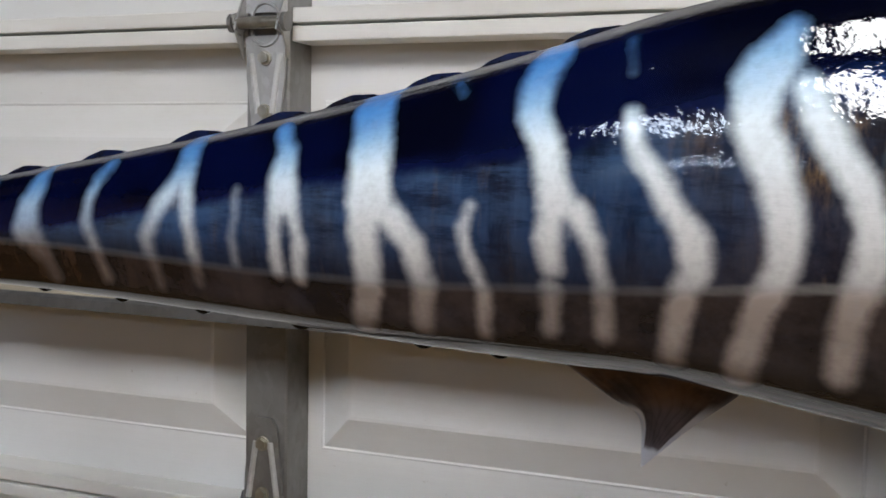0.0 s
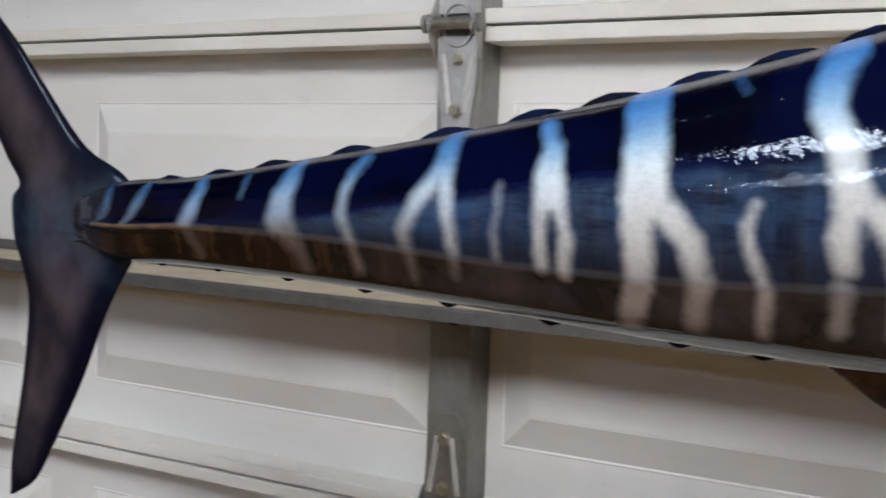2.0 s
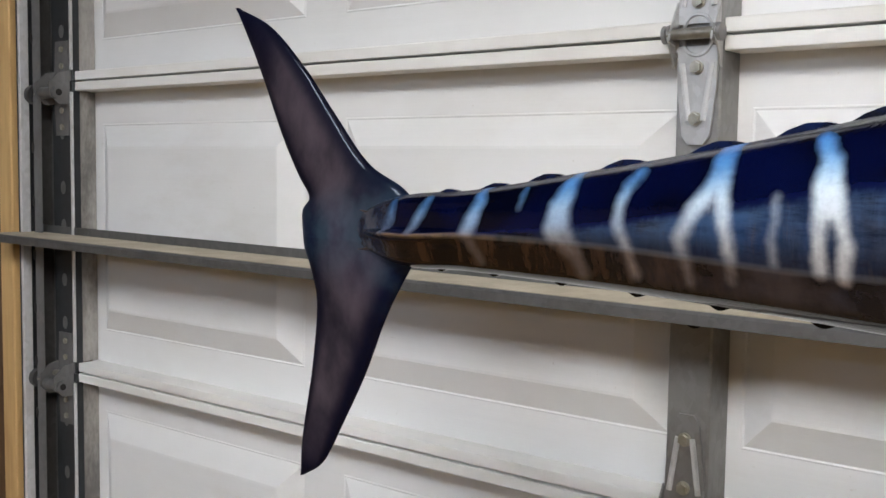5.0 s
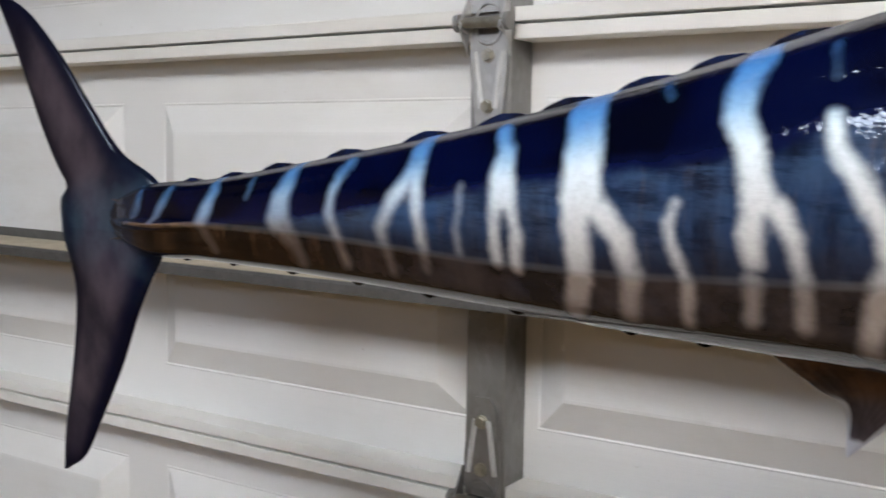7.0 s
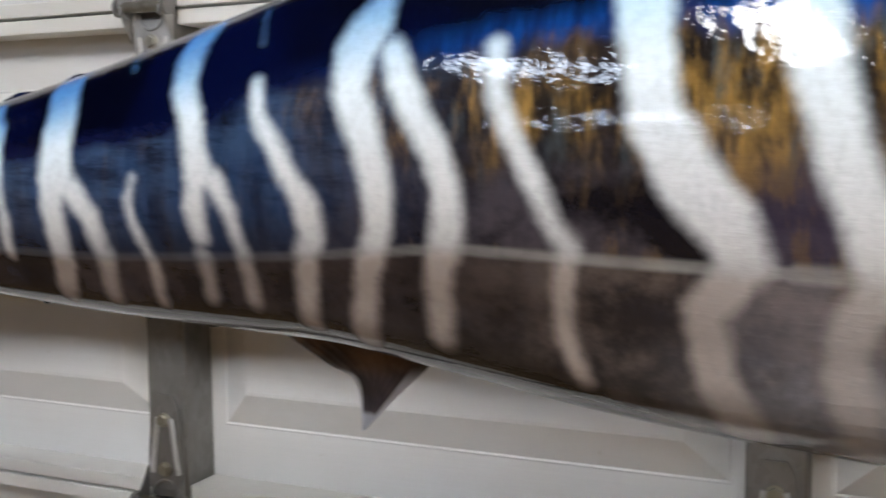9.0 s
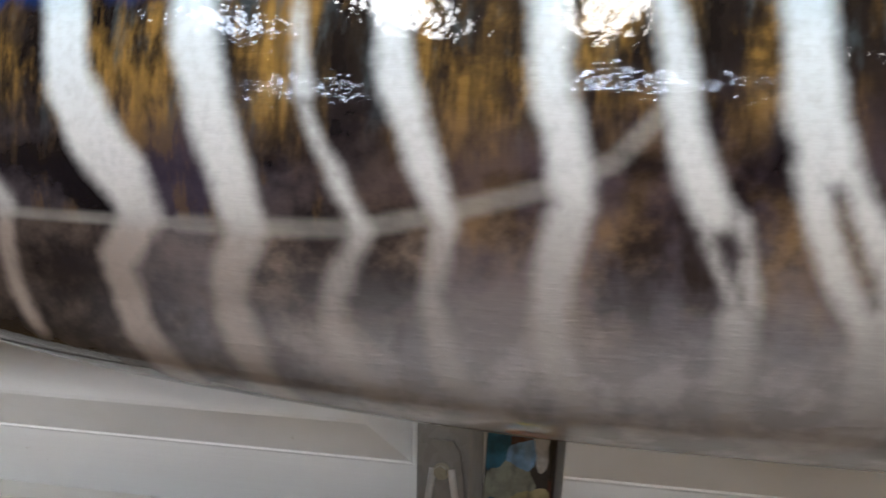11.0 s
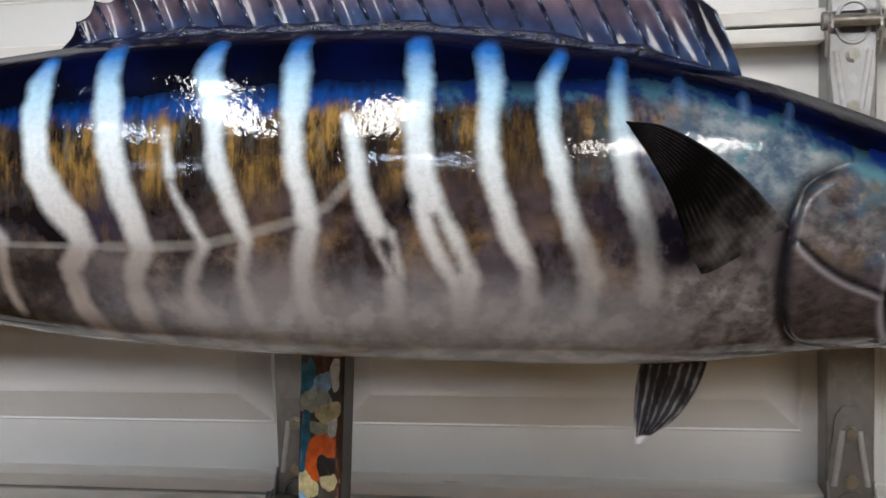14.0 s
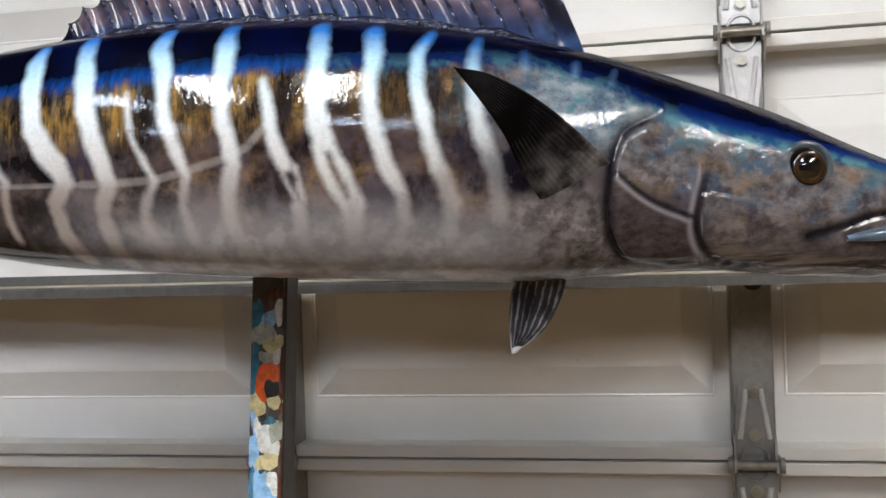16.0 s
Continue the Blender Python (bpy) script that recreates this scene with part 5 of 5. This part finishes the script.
# eye
ex, eh = 1.286, 0.695
c = surface(ex, eh) + Vector((0.004, 0.0085, -0.003))
GLASS_EYE = simple("glass_eye_black", (0.004, 0.003, 0.003), (0.008, 0.006, 0.005), 0.05, coat=1.0)
IRIS = simple("bronze_iris", (0.060, 0.027, 0.009), (0.008, 0.004, 0.002), 0.3, 0.3, 110.0, coat=1.0, spec=0.2)
SOCKET = simple("eye_rim_paint", (0.020, 0.045, 0.070), (0.075, 0.085, 0.085), 0.35, 0.0, 90.0, coat=1.0)
bm = bmesh.new()
bmesh.ops.create_uvsphere(bm, u_segments=40, v_segments=24, radius=1)
bmesh.ops.transform(bm, matrix=Matrix.Translation(c - BASE) @ Matrix.Rotation(radians(12), 4, "Z") @ Matrix.Diagonal((0.0185, 0.0162, 0.0185, 1)), verts=bm.verts)
eye = part("eye", bm, GLASS_EYE, fish, "glossy dark glass eye", soft=True)


def ring(radius, wide, high, y, material, name, parent):
    bm = bmesh.new()
    turns, sides = 48, 10
    loops = []
    for i in range(turns):
        a = 2 * math.pi * i / turns
        ring_pts = []
        for j in range(sides):
            b = 2 * math.pi * j / sides
            r = radius + wide * math.cos(b)
            p = Vector((r * math.cos(a), y + high * math.sin(b), r * math.sin(a)))
            ring_pts.append(bm.verts.new(Matrix.Rotation(radians(12), 3, "Z") @ p + (c - BASE)))
        loops.append(ring_pts)
    for i in range(turns):
        p, q = loops[i], loops[(i + 1) % turns]
        for j in range(sides):
            bm.faces.new((p[j], p[(j + 1) % sides], q[(j + 1) % sides], q[j]))
    bmesh.ops.recalc_face_normals(bm, faces=bm.faces)
    return part(name, bm, material, parent, soft=True)


ring(0.0107, 0.0029, 0.0010, -0.0130, IRIS, "iris", eye)
ring(0.0198, 0.0030, 0.0020, -0.0040, SOCKET, "eye_rim", fish)
# lip seen in the open corner of the mouth
steps = np.linspace(0, 1, 8)
tube("lip", [surface(1.322 + 0.094 * t, 0.350 + 0.235 * t) + Vector((0, 0.0004, -0.0088)) - BASE for t in steps], [0.0010 + 0.0052 * math.sin(math.pi * min(0.9, 0.08 + t)) for t in steps], simple("pale_blue_lip", (0.085, 0.14, 0.20), (0.030, 0.05, 0.08), 0.35, 0.0, 60.0, coat=1.0), fish, "pale blue inner lip")

# ---- stand ----
stand = thing("display_stand", (0.707, -0.355, 0.0), "paint-daubed square steel post on a floor plate", "stand")
POST = simple("stand_steel", (0.075, 0.070, 0.062), (0.022, 0.018, 0.016), 0.45, 0.1, 22.0)
TOPZ = 1.40


def lean_x(z):
    return 0.060 * z


bm = bmesh.new()
w = 0.0185
lo = [bm.verts.new((sx * w, sy * w, 0.006)) for sx, sy in ((-1, -1), (1, -1), (1, 1), (-1, 1))]
hi = [bm.verts.new((lean_x(TOPZ) + sx * w, sy * w, TOPZ)) for sx, sy in ((-1, -1), (1, -1), (1, 1), (-1, 1))]
for i in range(4):
    bm.faces.new((lo[i], lo[(i + 1) % 4], hi[(i + 1) % 4], hi[i]))
bm.faces.new(lo[::-1]), bm.faces.new(hi)
bmesh.ops.bevel(bm, geom=list(bm.edges), offset=0.003, segments=3, affect="EDGES")
bmesh.ops.recalc_face_normals(bm, faces=bm.faces)
post = part("post", bm, POST, stand, "grey steel post smeared with studio paint")
part("base_plate", box(-0.22, 0.22, -0.22, 0.22, 0.0, 0.008, 0.002), POST, stand)
part("mount_plate", box(lean_x(1.38) - 0.03, lean_x(1.38) + 0.03, -0.052, -0.0186, 1.34, 1.42, 0.002), POST, stand)


def daub(dx, z, rx, rz, colour, seed, thick=0.0013, name="paint_daub"):
    """A blob of dried paint on the front of the post."""
    rr = random.Random(seed)
    bm = bmesh.new()
    n, rings = 26, 4
    ph = [rr.uniform(0, 6.28) for _ in range(3)]
    mid_v = bm.verts.new((lean_x(z) + dx, -w - thick, z))
    prev = None
    for k in range(1, rings + 1):
        row = []
        for i in range(n):
            a = 2 * math.pi * i / n
            edge = 1 + 0.20 * math.sin(2 * a + ph[0]) + 0.12 * math.sin(3 * a + ph[1]) + 0.05 * math.sin(7 * a + ph[2])
            f = k / rings
            x = max(-w + 0.001, min(w - 0.001, dx + rx * edge * f * math.cos(a)))
            zz = z + rz * edge * f * math.sin(a)
            row.append(bm.verts.new((lean_x(zz) + x, -w - thick * (1 - f**3) + 0.0002 * (f >= 1), zz)))
        for i in range(n):
            if prev is None:
                bm.faces.new((mid_v, row[i], row[(i + 1) % n]))
            else:
                bm.faces.new((prev[i], row[i], row[(i + 1) % n], prev[(i + 1) % n]))
        prev = row
    bmesh.ops.recalc_face_normals(bm, faces=bm.faces)
    return part(name, bm, colour, post, soft=True)


def paint(name, c):
    """Dried studio paint, brushed thin so that grey and its own lighter tint show through in streaks."""
    n = Nodes(name)
    drag, cloud = n.noise(95.0, 5, (1.6, 1, 0.45), 0.62), n.noise(130.0, 4)
    base = n.mix(n.step(cloud, 0.35, 0.68), c, tuple(0.62 * v for v in c))
    base = n.mix(n.math("MULTIPLY", n.step(drag, 0.50, 0.70), 0.55), base, tuple(0.55 * v + 0.16 for v in c))
    base = n.mix(n.math("MULTIPLY", n.step(drag, 0.44, 0.30), 0.5), base, (0.07, 0.075, 0.08))
    n.set(Base_Color=base, Roughness=0.36, Normal=n.bump(drag, 0.5, 0.0008))
    return n.mat


CREAM, ORANGE, BLACK, SKY, YELLOW, TEAL, CHALK, UMBER_AND_SHADE, SAGE = (paint("dried_" + a + "_paint", b) for a, b in (("cream", (0.58, 0.50, 0.26)), ("orange", (0.66, 0.10, 0.01)), ("black", (0.015, 0.014, 0.014)), ("sky_blue", (0.26, 0.48, 0.74)), ("yellow", (0.76, 0.62, 0.01)), ("teal", (0.02, 0.16, 0.26)), ("white", (0.68, 0.69, 0.66)), ("umber", (0.10, 0.03, 0.012)), ("sage", (0.36, 0.38, 0.30))))
for k, (dx, z, rx, rz, col) in enumerate((
    (0.003, 1.300, 0.016, 0.012, UMBER_AND_SHADE), (-0.012, 1.288, 0.007, 0.016, TEAL), (0.002, 1.283, 0.010, 0.009, SKY), (-0.004, 1.268, 0.011, 0.014, SAGE),
    (0.006, 1.258, 0.010, 0.011, CREAM), (0.005, 1.231, 0.012, 0.010, ORANGE), (-0.006, 1.218, 0.010, 0.016, ORANGE), (0.004, 1.213, 0.0085, 0.011, BLACK),
    (0.009, 1.199, 0.007, 0.008, CREAM), (-0.010, 1.196, 0.008, 0.012, CREAM), (-0.003, 1.184, 0.006, 0.004, BLACK), (0.005, 1.180, 0.007, 0.005, TEAL),
    (0.002, 1.160, 0.014, 0.017, CHALK), (-0.012, 1.150, 0.005, 0.022, SKY), (0.001, 1.140, 0.013, 0.010, CREAM), (-0.004, 1.129, 0.004, 0.004, BLACK),
    (-0.002, 1.114, 0.013, 0.020, SKY), (0.008, 1.118, 0.008, 0.012, CHALK), (-0.004, 1.078, 0.011, 0.026, YELLOW), (0.008, 1.072, 0.007, 0.018, CREAM),
    (-0.006, 1.030, 0.010, 0.022, TEAL), (0.004, 0.985, 0.011, 0.020, CHALK), (-0.013, 1.235, 0.004, 0.030, TEAL), (-0.0145, 1.09, 0.003, 0.045, TEAL),
    (0.011, 1.290, 0.005, 0.012, CHALK), (-0.002, 1.244, 0.009, 0.007, SAGE), (0.010, 1.246, 0.006, 0.009, CHALK), (-0.013, 1.186, 0.004, 0.016, SKY), (0.009, 1.168, 0.007, 0.016, SAGE), (-0.010, 1.176, 0.005, 0.008, CHALK),
    # the two tall, narrow right-edge daubs paint in the post's shaded side
    (0.007, 1.096, 0.009, 0.012, SAGE), (0.0155, 1.22, 0.0026, 0.050, UMBER_AND_SHADE), (0.0155, 1.11, 0.0026, 0.055, UMBER_AND_SHADE), (0.004, 1.052, 0.011, 0.014, SKY))):
    daub(dx, z, 1.1 * rx, 1.12 * rz, col, k, 0.0004 + 0.00012 * (k % 5))
